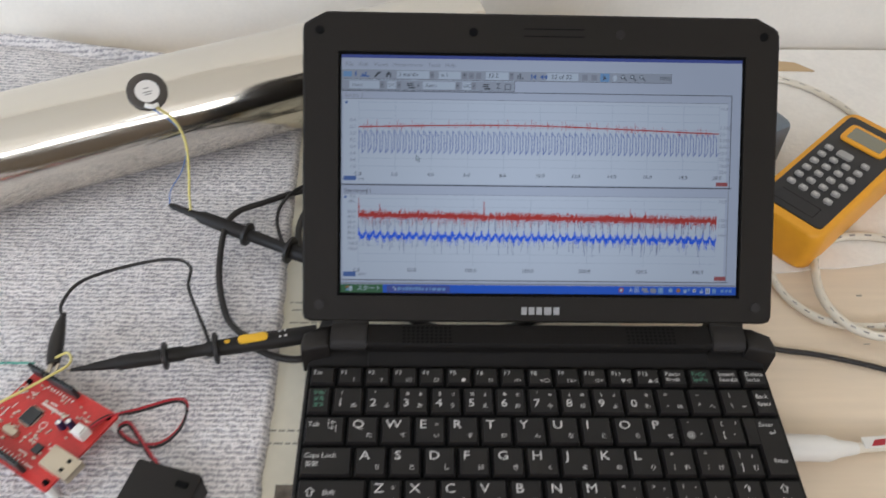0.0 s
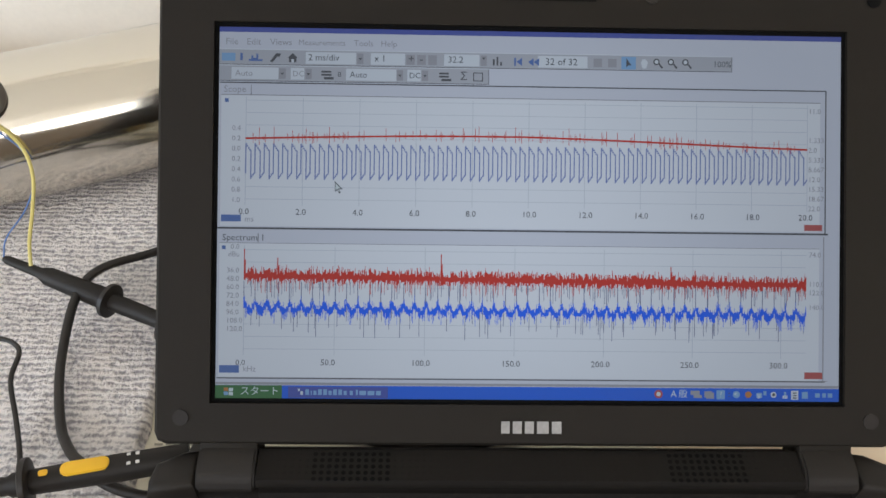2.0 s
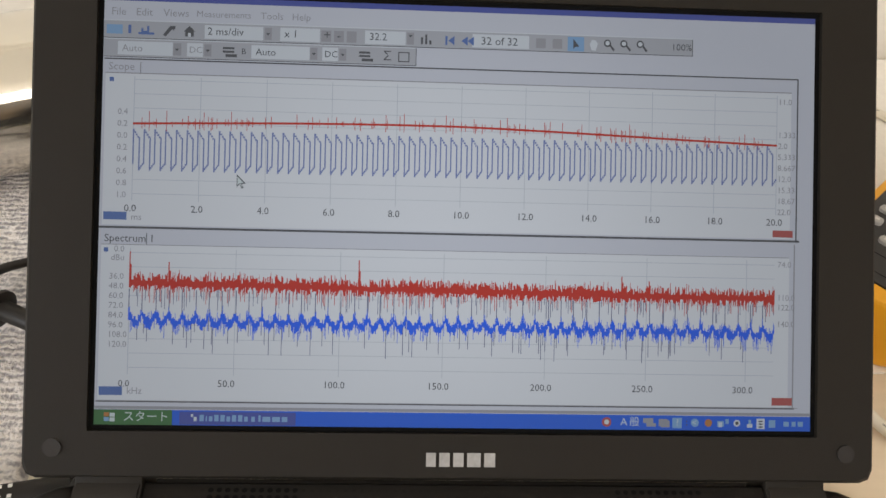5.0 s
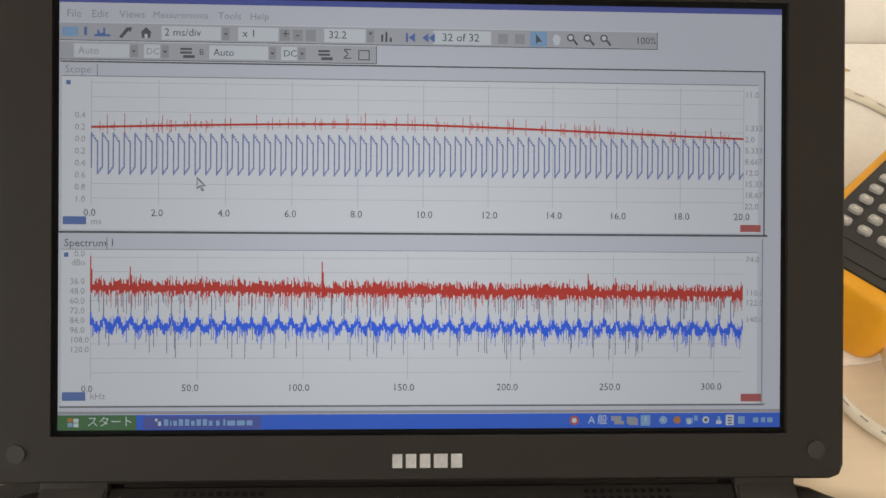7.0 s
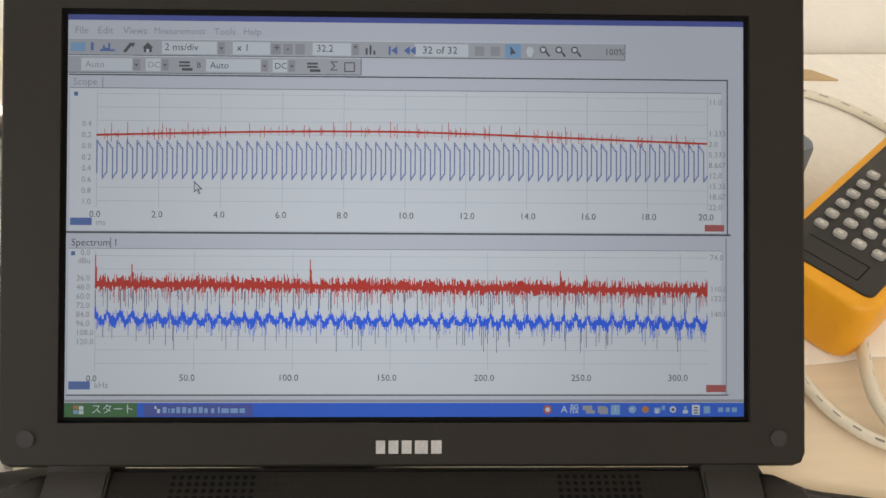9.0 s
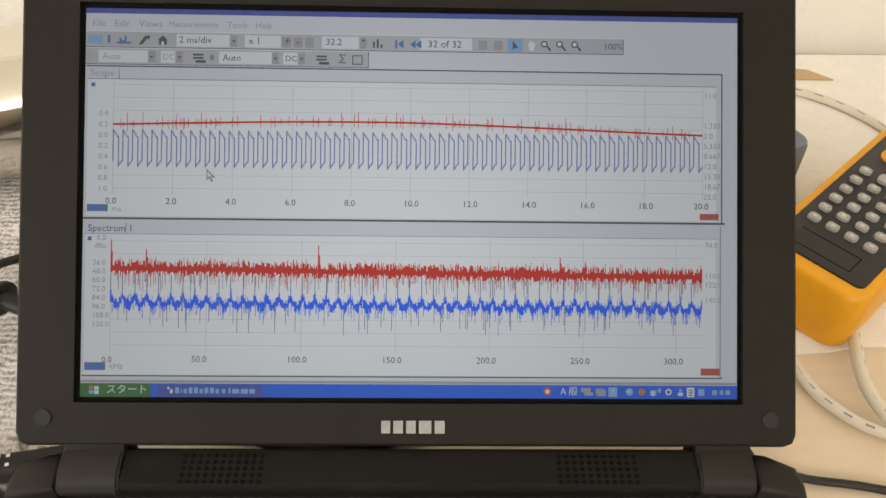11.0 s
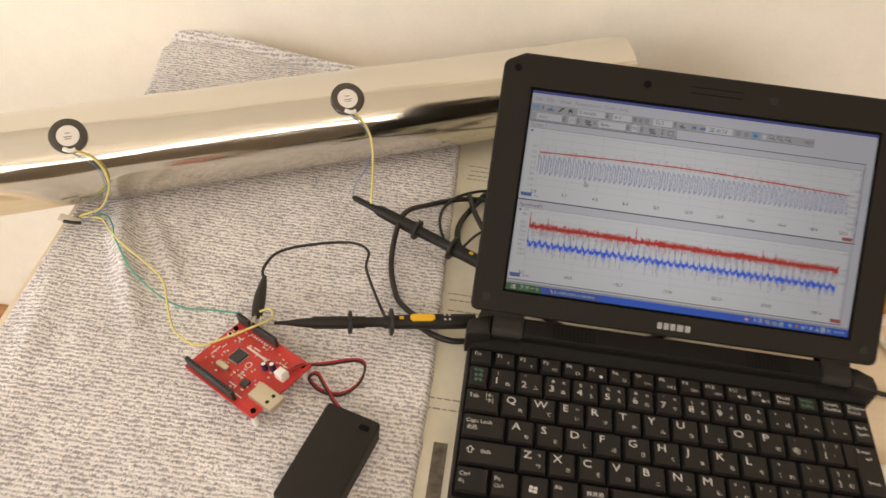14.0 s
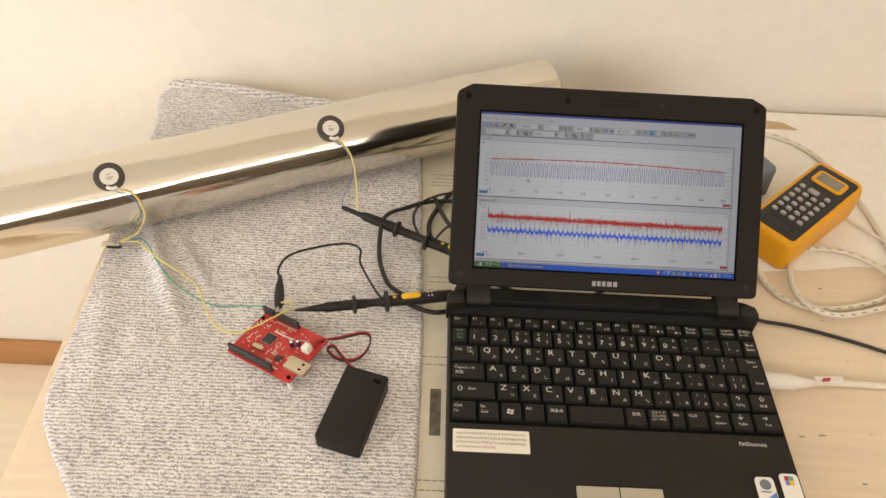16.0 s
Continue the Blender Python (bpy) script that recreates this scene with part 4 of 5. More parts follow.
# hinges: a tongue of the lid above a rounded cap
for x0, x1 in ((-0.1165, -0.0962), (0.0970, 0.1160)):
    part("hinge_tongue", boxm(((x0 + x1) / 2 + 0.1114, B0 - 0.0020, -0.0042), (x1 - x0, 0.0060, 0.0084), LID, 0.0006), M_LID, laptop)
    part("hinge", extrude_x([(-0.0070, KZ - 0.002), (0.011, KZ - 0.002), (0.011, 0.040), (0.0070, 0.0452), (0.0008, 0.0466), (-0.0058, 0.0456), (-0.0104, 0.0420), (-0.0110, 0.0398), (-0.0102, 0.0382), (-0.0070, 0.0365)], x0, x1, 0.0008), M_BLACK, laptop, "black hinge cover")

# ---- keys ----
ROWS_Y = [(-0.0155, -0.0275), (-0.0287, -0.0457), (-0.0467, -0.0637), (-0.0647, -0.0817), (-0.0827, -0.0997), (-0.1007, -0.1177)]
X0, XE, P = -0.1280, 0.1285, 0.01770


def key(x0, x1, row, legend, size=0.0062, tall=0, sub="", color=None, second="", extra=(), notch=0.0):
    y1, y0 = ROWS_Y[row][0], ROWS_Y[row + tall][1]
    z0, z1 = KZ - 0.0005, KZ + 0.0030
    g, t = 0.0005, 0.0012
    bm = bmesh.new()
    lo = [(x0 + g, y0 + g), (x1 - g, y0 + g), (x1 - g, y1 - g), (x0 + g, y1 - g)]
    hi = [(x0 + g + t, y0 + g + t * 0.9), (x1 - g - t, y0 + g + t * 0.9), (x1 - g - t, y1 - g - t * 0.6), (x0 + g + t, y1 - g - t * 0.6)]
    a = [bm.verts.new((*p, z0)) for p in lo]
    m_ = [bm.verts.new((*p, z1 - 0.0007)) for p in [(q[0] * 0.75 + p[0] * 0.25, q[1] * 0.75 + p[1] * 0.25) for p, q in zip(lo, hi)]]
    b = [bm.verts.new((*p, z1)) for p in hi]
    for u, v in ((a, m_), (m_, b)):
        for i in range(4):
            bm.faces.new((u[i], u[(i + 1) % 4], v[(i + 1) % 4], v[i]))
    bm.faces.new(b)
    if notch:                                 # the narrower upper half reaches further to the side
        box(bm, (x0 - notch / 2 + 0.0012, (y1 + ROWS_Y[row][1]) / 2, (z0 + z1 - 0.0003) / 2), (notch + 0.0016, y1 - ROWS_Y[row][1] - 0.0016, z1 - z0 - 0.0003))
        bmesh.ops.recalc_face_normals(bm, faces=bm.faces)
    k = part("key", bm, M_KEY, laptop)
    bm = bmesh.new()
    z = z1 + 0.00015
    if legend:
        big = len(legend) == 1
        letters(bm, legend, x0 + (0.0032 if big else 0.0024), y1 - ((0.0102 if legend.isdigit() else 0.0054) if row else 0.0042), z, size * 1.06, wide=1.15 if big else 1.0)
    if second:
        letters(bm, second, x0 + 0.0024, (y1 - 0.0078) if row == 0 else (y1 - 0.0100), z, size * 0.95)
    for text, fx, fy, sz in extra:             # further prints, placed by shares of the key
        letters(bm, text, x0 + (x1 - x0) * fx, y0 + (y1 - y0) * fy, z, sz, align="CENTER")
    if sub:
        if "w" in sub:                        # a waving four-part flag
            for i, j in ((0, 0), (1, 0), (0, 1), (1, 1)):
                p, q = x0 + 0.0052 + i * 0.0026 + j * 0.0004, y0 + 0.0062 + j * 0.0022 - i * 0.0004
                quad(bm, p, q, p + 0.0022, q + 0.0018, z)
    if len(bm.faces):
        part("legend", bm, color or M_LEGEND, k, smooth=False)
    else:
        bm.free()


PICTOGRAMS = ("☾", "Y", "✉", "□", "●", "○", "≡/×", "≡/□", "□/×", "◁/×", "▼◁", "▲◁")
w = (XE - X0) / 17
for i, s in enumerate(["Esc"] + ["F%d" % k for k in range(1, 13)] + ["Pause", "PrtSc", "Insert", "Delete"]):
    key(X0 + i * w, X0 + (i + 1) * w, 0, s, 0.0036, extra=[(PICTOGRAMS[i - 1], 0.66, 0.26, 0.0030)] if 0 < i < 13 else (), color=M_GREEN_LEGEND if s == "PrtSc" else None, second={"Pause": "Break", "PrtSc": "SysRq", "Insert": "NumLk", "Delete": "ScrLk"}.get(s, ""))
KANA = dict(zip("1234567890-^\\QWERTYUIOP@[ASDFGHJKL;:]ZXCVBNM,./_", "ぬふあうえおやゆよわほへーたていすかんなにらせ゛゜ちとしはきくまのりれけむつさそひこみもねるめろ"))
SMALL = {"3": "ぁ", "4": "ぅ", "5": "ぇ", "6": "ぉ", "7": "ゃ", "8": "ゅ", "9": "ょ", "0": "を", "E": "ぃ", "Z": "っ", "[": "「", "]": "」", ",": "、", ".": "。", "/": "・"}
ABOVE = dict(zip("123456789-^\\@[;:],./", "!\"#$%&'()=~|`{+*}<>?"))


def kana(s):
    out = [(KANA[s], 0.70, 0.30, 0.0034)]
    if s in SMALL:
        out.append((SMALL[s], 0.72, 0.72, 0.0029))
    if s in ABOVE:
        out.append((ABOVE[s], 0.32, 0.74, 0.0034))
    return out


x = X0 + 0.0135
key(X0, x, 1, "", color=M_GREEN_LEGEND, extra=[("半角/", 0.5, 0.76, 0.0030), ("全角", 0.5, 0.54, 0.0030), ("漢字", 0.5, 0.32, 0.0030)])
for s in "1234567890-^\\":
    key(x, x + P, 1, s if s.isdigit() else "", 0.0062, extra=kana(s) + ([] if s.isdigit() else [(s, 0.32, 0.34, 0.0040)]))
    x += P
key(x, XE, 1, "Back", 0.0034, second="Space")
x = X0 + 0.0225
key(X0, x, 2, "Tab", 0.0038, extra=[("|←", 0.68, 0.76, 0.0044), ("→|", 0.68, 0.56, 0.0044)])
for s in "QWERTYUIOP@[":
    key(x, x + P, 2, s if s.isalpha() else "", 0.0066, extra=kana(s) + ([] if s.isalpha() else [(s, 0.32, 0.36, 0.0046)]))
    x += P
x3 = X0 + 0.0275 + 12 * P
key(x3, XE, 2, "", tall=1, extra=[("Enter", 0.42, 0.86, 0.0036), ("↵", 0.55, 0.72, 0.0044), ("Enter", 0.55, 0.26, 0.0034)], notch=x3 - x)
x = X0 + 0.0275
key(X0, x, 3, "Caps Lock", 0.0036, extra=[("英数", 0.24, 0.40, 0.0034)])
for s in "ASDFGHJKL;:]":
    key(x, x + P, 3, s if s.isalpha() else "", 0.0066, extra=kana(s) + ([] if s.isalpha() else [(s, 0.32, 0.34, 0.0046)]))
    x += P
x = X0 + 0.0355
key(X0, x, 4, "", extra=[("⇧", 0.20, 0.55, 0.0062), ("Shift", 0.46, 0.55, 0.0036)])
for s in "ZXCVBNM,./_":
    wk = P if s.isalpha() else 0.0152
    key(x, x + wk, 4, s if s.isalpha() else "", 0.0066, extra=kana(s) + ([] if s.isalpha() else [(s if s != "_" else "\\", 0.32, 0.34, 0.0046)]))
    x += wk
key(x, x + 0.0155, 4, "", 0.0034, extra=[("↑", 0.45, 0.68, 0.0058), ("PgUp", 0.5, 0.32, 0.0032)])
key(x + 0.0155, XE, 4, "", extra=[("⇧", 0.5, 0.68, 0.0058), ("Shift", 0.5, 0.32, 0.0034)])
x = X0
for wd, s, sub, extra in ((0.0205, "Ctrl", "Fn", ()), (0.0175, "Fn", "Ctrl", ()), (0.0175, "", "win", ()), (0.0175, "Alt", "", ()), (0.0175, "", "", [("無変換", 0.5, 0.62, 0.0034)]), (0.0440, "", "", ()), (0.0175, "", "", [("変換", 0.5, 0.62, 0.0034)]),
                          (0.0175, "", "", [("カタカナ", 0.5, 0.76, 0.0028), ("ひらがな", 0.5, 0.58, 0.0028), ("ローマ字", 0.5, 0.40, 0.0028)]), (0.0125, "Alt", "", ()), (0.0175, "Ctrl", "", ()),
                          (0.0175, "", "", [("←", 0.45, 0.70, 0.0058), ("Home", 0.5, 0.36, 0.0032)]), (0.0175, "", "", [("↓", 0.45, 0.70, 0.0058), ("PgDn", 0.5, 0.36, 0.0032)]), (0.0215, "", "", [("→", 0.45, 0.70, 0.0058), ("End", 0.5, 0.36, 0.0032)])):
    key(x, x + wd, 5, s, 0.0036, sub="w" if sub == "win" else "", second="" if sub == "win" else sub, extra=extra)
    x += wd

# ---- palm rest ----
part("touchpad", slab(round_rect(-0.0375, -0.1660, 0.0260, -0.1300, 0.002), KZ - 0.0005, KZ + 0.0002), M_BLACK, laptop, "black touchpad")
for x0, x1 in ((-0.0370, -0.0062), (-0.0055, 0.0255)):
    part("touchpad_button", slab(round_rect(x0, -0.1815, x1, -0.1680, 0.0008, 2), KZ - 0.001, KZ + 0.0012, bevel=0.0005), M_SILVERBTN, laptop, "silver touchpad button", smooth=False)
stk = part("sticker", slab(round_rect(-0.1260, -0.1440, -0.0685, -0.1250, 0.0008, 2), KZ, KZ + 0.0004), M_STICKER, laptop, "cream paper sticker with four lines of print", smooth=False)
bm, bm2 = bmesh.new(), bmesh.new()
for k in range(4):
    x, y = -0.1235, -0.1285 - k * 0.0038
    while x < (-0.072 if k < 3 else -0.095):
        ww = rnd.uniform(0.0011, 0.0017)
        to = bm2 if k == 3 and x > -0.108 else bm
        for _ in range(2):                   # two or three fine strokes a sign
            h = rnd.uniform(-0.0010, 0.0006)
            quad(to, x, y + h, x + ww, y + h + 0.0004, KZ + 0.0006)
        h = x + rnd.uniform(0.0002, ww - 0.0005)
        quad(to, h, y - 0.0012, h + 0.0004, y + 0.0008, KZ + 0.00062)
        x += ww + rnd.uniform(0.0004, 0.0008)
part("print", bm, M_PRINT, stk, smooth=False)
part("print", bm2, M_PRINT_PINK, stk, "pinkish print", smooth=False)
for x0, x1, y1, mark in ((0.0955, 0.1095, -0.1545, M_SCOPEBOX), (0.1145, 0.1285, -0.1510, M_MARK)):
    s = part("sticker", slab(round_rect(x0, y1 - 0.022, x1, y1, 0.003), KZ, KZ + 0.0005), M_WHITE, laptop, "small white label sticker", smooth=False)
    bm = bmesh.new()
    if mark is M_MARK:
        for i, c_ in enumerate(((0, 0), (1, 0), (0, 1), (1, 1))):
            bm = quad(bmesh.new(), x0 + 0.0035 + c_[0] * 0.0034, y1 - 0.0095 + c_[1] * 0.0038, x0 + 0.0067 + c_[0] * 0.0034, y1 - 0.0060 + c_[1] * 0.0038, KZ + 0.0008)
            part("print", bm, (M_WIRE_B, M_MARK, M_WIRE_R, M_WIRE_G)[i], s, smooth=False)
    else:
        disc(bm, ((x0 + x1) / 2, y1 - 0.0062, KZ + 0.0008), 0.0042, I4, 20)
        quad(bm, x0 + 0.0025, y1 - 0.0125, x1 - 0.004, y1 - 0.0115, KZ + 0.0008)
        part("print", bm, M_SCOPEBOX, s, smooth=False)
        part("swoosh", slab([(x0 + 0.001, y1 - 0.0215), (x1 - 0.0005, y1 - 0.0215), (x1 - 0.0005, y1 - 0.012), (x0 + 0.007, y1 - 0.0165)], KZ, KZ + 0.0009), M_WIRE_B, s, "blue corner of the label", smooth=False)
bm = bmesh.new()
x = 0.0915
for ww, hh in ((0.0024, 0.0034), (0.0020, 0.0024), (0.0021, 0.0034), (0.0020, 0.0024), (0.0020, 0.0024), (0.0020, 0.0024), (0.0021, 0.0024), (0.0013, 0.0024)):
    for x0, y0, x1, y1 in ((0, 0, 0.0005, hh), (ww - 0.0005, 0, ww, hh * 0.8), (0.0005, hh - 0.0006, ww - 0.0005, hh)):
        quad(bm, x + x0, -0.1290 + y0, x + x1, -0.1290 + y1, KZ + 0.0003)
    x += ww + 0.0007
part("model_mark", bm, M_LOGO, laptop, "silver model mark", smooth=False)

# ---- the lit screen ----
part("screen_border", quad(bmesh.new(), -BD, -BD, SW + BD, SH + BD, -0.0010, LID), M_HOLE, laptop, "black border round the display", smooth=False)
screen = part("screen", quad(bmesh.new(), 0, 0, SW, SH, -0.0006, LID), G_BACK, laptop, "lit display showing two signal plots", smooth=False)


def sx(px):
    return px / 1024 * SW


def sy(py):
    return (600 - py) / 600 * SH


def area(bm, x0, y0, x1, y1, layer):
    return quad(bm, sx(x0), sy(y1), sx(x1), sy(y0), -0.0006 + 0.00006 * layer, LID)


def show(name, material, rects, layer, label=""):
    for r in rects:
        part(name, area(bmesh.new(), *r, layer), material, screen, label, smooth=False)


def caption(name, material, items, layer):
    for text, x, y, size in items:
        part(name, letters(bmesh.new(), text, sx(x), sy(y), -0.0006 + 0.00006 * layer, sx(size), LID), material, screen, smooth=False)


show("title_bar", G_TITLE, [(0, 0, 1024, 8)], 1)
show("toolbar", G_BAR, [(0, 36, 842, 60), (0, 62, 440, 87)], 1)
show("toolbar_field", G_FIELD, [(140, 39, 222, 58), (246, 39, 302, 58), (366, 39, 424, 58), (520, 39, 602, 58), (20, 65, 96, 84), (116, 65, 138, 84), (206, 65, 288, 84), (306, 65, 328, 84)], 2)
show("toolbar_button", G_FAINT, [(224, 40, 234, 57), (304, 41, 318, 57), (322, 41, 336, 57), (340, 41, 354, 57), (426, 40, 436, 57), (97, 66, 108, 83), (140, 66, 150, 83), (289, 66, 299, 83), (330, 66, 340, 83), (612, 42, 626, 56), (636, 42, 650, 56)], 2)
show("selected_tool", G_SEL, [(658, 38, 682, 59), (4, 42, 26, 55)], 2)
show("toolbar_edge", G_FIELD, [(0, 35, 842, 36.5), (0, 61, 440, 62.5)], 2)
show("toolbar_edge", G_INK, [(0, 60, 842, 61), (841, 36, 842, 60), (0, 86.5, 440, 87.5), (439, 62, 440, 87)], 2)


def icon(material, shapes, layer=4):
    """Small flat pictures on the display, each a polygon of screen points."""
    for pts in shapes:
        bm = bmesh.new()
        f = bm.faces.new([bm.verts.new(LID @ Vector((sx(x), sy(y), -0.0006 + 0.00006 * layer))) for x, y in pts])
        f.normal_update()
        if f.normal.dot(OUT) < 0:
            f.normal_flip()
        part("toolbar_icon", bm, material, screen, smooth=False)


icon(G_INK, [[(x + p, y + q) for p, q in ((-3, -1.5), (3, -1.5), (0, 2))] for x, y in ((229, 49), (431, 45), (102, 75), (145, 75), (294, 75), (335, 75))])          # drop-down arrows
icon(G_INK, [((111, 49), (119, 41), (127, 49)), ((113, 49), (125, 49), (125, 56), (113, 56))])                                                                    # a house
icon(G_FIELD, [((117, 51), (121, 51), (121, 56), (117, 56))], 5)
icon(G_INK, [((82, 55), (92, 42), (96, 45), (86, 57)), ((92, 42), (100, 42), (97, 49))])
for x in (716, 740, 764):                                                                                                                                         # three magnifiers
    ring = [(x + 5.5 * math.cos(0.6283 * k), 46 + 5.5 * math.sin(0.6283 * k)) for k in range(10)]
    icon(G_INK, [ring, ((x + 3, 49.5), (x + 5, 48), (x + 11, 55), (x + 8.5, 57))])
    icon(G_FIELD, [[(x + (p - x) * 0.6, 46 + (q - 46) * 0.6) for p, q in ring]], 5)
icon(G_INK, [((666, 41), (666, 56), (669.5, 52.5), (675, 52.5))], 5)
icon(G_FIELD, [((690, 48), (693, 42), (698, 42), (702, 47), (699, 57), (693, 57))])
icon(G_ICON, [((494, 43), (494, 56), (485, 49.5)), ((522, 43), (522, 56), (513, 49.5)), ((513, 43), (513, 56), (504, 49.5))])
icon(G_ICON, [((48, 55), (48, 52), (52, 52), (52, 46), (55, 46), (55, 50), (60, 50), (60, 43), (63, 43), (63, 52), (70, 52), (70, 55))])
show("toolbar_icon", G_ICON, [(481, 43, 484, 56), (34, 42, 38, 54)], 3)
show("toolbar_icon", G_INK, [(446, 46, 449, 56), (452, 42, 455, 56), (458, 50, 461, 56),
                                (166, 69, 182, 72), (166, 74, 182, 77), (170, 79, 186, 83), (358, 69, 374, 72), (358, 74, 374, 77), (362, 79, 378, 83), (414, 68, 430, 69.5), (414, 81, 430, 82.5), (414, 68, 415.5, 82), (428.5, 68, 430, 82)], 3)
caption("screen_text", G_INK, [("2 ms/div", 144, 48, 15), ("x 1", 252, 48, 15), ("32.2", 372, 48, 15), ("32 of 32", 532, 49, 16), ("+", 307, 48, 18), ("-", 326, 48, 18), ("Auto", 212, 75, 14), ("\u03a3", 392, 75, 19), ("100%", 810, 49, 14), ("B", 192, 75, 12), ("DC", 309, 75, 13), ("Spectrum 1", 8, 341, 15)], 4)
caption("screen_text", G_FAINT, [("File", 10, 24, 15), ("Edit", 44, 24, 15), ("Views", 82, 24, 15), ("Measurements", 128, 24, 13), ("Tools", 218, 24, 14), ("Help", 262, 24, 14), ("Auto", 26, 75, 14), ("DC", 119, 75, 13), ("Scope 1", 8, 101, 15)], 4)
# upper and lower plot
show("plot_area", G_PLOT, [(4, 110, 990, 322), (4, 350, 990, 566)], 1)
show("panel_line", G_INK, [(2, 89, 1000, 91), (998, 89, 1000, 326), (0, 324, 1004, 327), (52, 94, 53, 110), (66, 333, 67, 349), (2, 567, 1000, 568.5)], 3)
show("panel_line", G_FAINT, [(2, 566, 1004, 567), (996, 330, 998, 568), (4, 109, 990, 110.5), (4, 349, 990, 350), (0, 574, 1024, 578)], 3)
grid = [(44, y, 968, y + 0.8) for y in (118, 138, 158, 178, 258, 278)] + [(44, y, 968, y + 0.8) for y in (360, 380, 420, 460, 480, 500, 520)]
grid += [(44 + 92.4 * k, 114, 45 + 92.4 * k, 288) for k in range(11)] + [(44 + 147 * k, 354, 45 + 147 * k, 530) for k in range(7)]
show("grid_line", G_GRID, grid, 2)
caption("axis_number", G_INK, [("%.1f" % (2 * k), 34 + 92.4 * k, 299, 14) for k in range(10)] + [("20.0", 954, 299, 14)] + [("0.0", 32, 543, 13)] + [("%.1f" % (50 * k), 22 + 147.5 * k, 542, 14) for k in range(1, 7)], 4)
caption("axis_number", G_FAINT, [(s, 22, 164 + 16.6 * k, 12) for k, s in enumerate(("0.4", "0.2", "0.0", "0.2", "0.4", "0.6", "0.8", "1.0"))] + [("ms", 44, 311, 13), ("kHz", 44, 553, 13), ("dBu", 18, 368, 12), ("0.0", 22, 356, 12)] + [(s, 970, 124 + 16 * k, 12) for k, s in enumerate(("11.0", "", "", "1.333", "2.0", "5.333", "8.667", "12.0", "15.33", "18.67", "22.0")) if s] + [(s, 972, 360 + k, 12) for s, k in (("74.0", 0), ("110.0", 48), ("122.0", 62), ("140.0", 86))] + [(s, 16, 394 + 13.5 * k, 12) for k, s in enumerate(("36.0", "48.0", "60.0", "72.0", "84.0", "96.0", "108.0", "120.0"))], 4)
show("badge", G_ICON, [(6, 304, 38, 315), (6, 547, 38, 559), (10, 116, 16, 122), (8, 354, 14, 360)], 4)
show("badge", G_BADGE, [(964, 310, 994, 320), (966, 552, 996, 563)], 4)
# traces
rt = random.Random(11)
bm = bmesh.new()
PULSES = 62
wide = 924 / PULSES
for i in range(PULSES):                      # a train of square pulses with drooping tops
    p = 44 + i * wide
    e = p + wide * 0.56
    area(bm, p, 188, p + 1.9, 237, 5), area(bm, e, 199, e + 1.9, 246, 5)
    for k in range(4):
        u = p + (e - p) * k / 4
        area(bm, u, 188 + k * 3.2, u + (e - p) / 4 + 0.6, 190.6 + k * 3.2, 5)
        u = e + (p + wide - e) * k / 4
        area(bm, u, 243 - k * 2.4, u + (p + wide - e) / 4 + 0.6, 245.6 - k * 2.4, 5)
part("blue_pulse_train", bm, G_PULSE, screen, "fine slate-blue square pulses", smooth=False)
bm = bmesh.new()
yy = lambda px: 180 - 6 * math.sin((px - 60) / 230) - 0.004 * (px - 44) + 8 * max(0, (px - 500) / 468) * 0.8
for px in range(44, 968, 2):
    area(bm, px, yy(px) - 1.5, px + 2.1, yy(px) + 1.5, 6)
    if rt.random() < 0.3:
        h = rt.uniform(4, 18)
        area(bm, px, yy(px) - h * rt.uniform(0.3, 1), px + 0.9, yy(px) + h * 0.6, 6)
part("red_signal_line", bm, G_RED, screen, "slightly wavy red signal line", smooth=False)
bmr, bmb, bmk = bmesh.new(), bmesh.new(), bmesh.new()
COMB = 18.5                                  # spacing of the peaks in the blue spectrum
for i in range(616):
    px = 44 + i * 1.5
    c = 403 + 0.008 * (px - 44)
    area(bmr, px, c - rt.uniform(3, 15), px + 1.55, c + rt.uniform(2, 11), 6)
    if rt.random() < 0.32:
        area(bmr, px, c - rt.uniform(4, 20), px + 0.8, c + rt.uniform(10, 27), 6)
    if rt.random() < 0.25:
        area(bmk, px, c + 6, px + 0.8, c + rt.uniform(14, 38), 5)
    ph = ((px - 44) % COMB) / COMB
    b = 458 - 13 * (1 - 2 * min(ph, 1 - ph)) ** 2 + 0.006 * (px - 44)
    area(bmb, px, b - rt.uniform(2, 9), px + 1.55, b + rt.uniform(2, 11), 7)
    if min(ph, 1 - ph) * COMB < 0.8:
        area(bmk, px, c + 8, px + 1.2, b, 5)
    if rt.random() < 0.3:
        area(bmb, px, b - rt.uniform(6, 16), px + 0.8, b, 7)
    if rt.random() < 0.3:
        area(bmb, px, b, px + 0.8, b + rt.uniform(10, 24), 7)
    if rt.random() < 0.12:
        area(bmk, px, b, px + 0.9, b + rt.uniform(18, 44), 6)
for px, h in ((98, 30), (364, 38), (325, 16), (742, 22), (782, 16), (44, 44)):
    area(bmr, px, 403 - h, px + 1.6, 403, 6), area(bmr, px + 1.6, 403 - h * 0.6, px + 3.2, 403, 6)
part("red_noise_trace", bmr, G_RED, screen, "noisy red spectrum trace", smooth=False)
part("blue_noise_trace", bmb, G_NOISE, screen, "noisy blue spectrum trace", smooth=False)
part("dark_noise", bmk, G_SPIKE, screen, smooth=False)
# pointer, task bar
bm = bmesh.new()
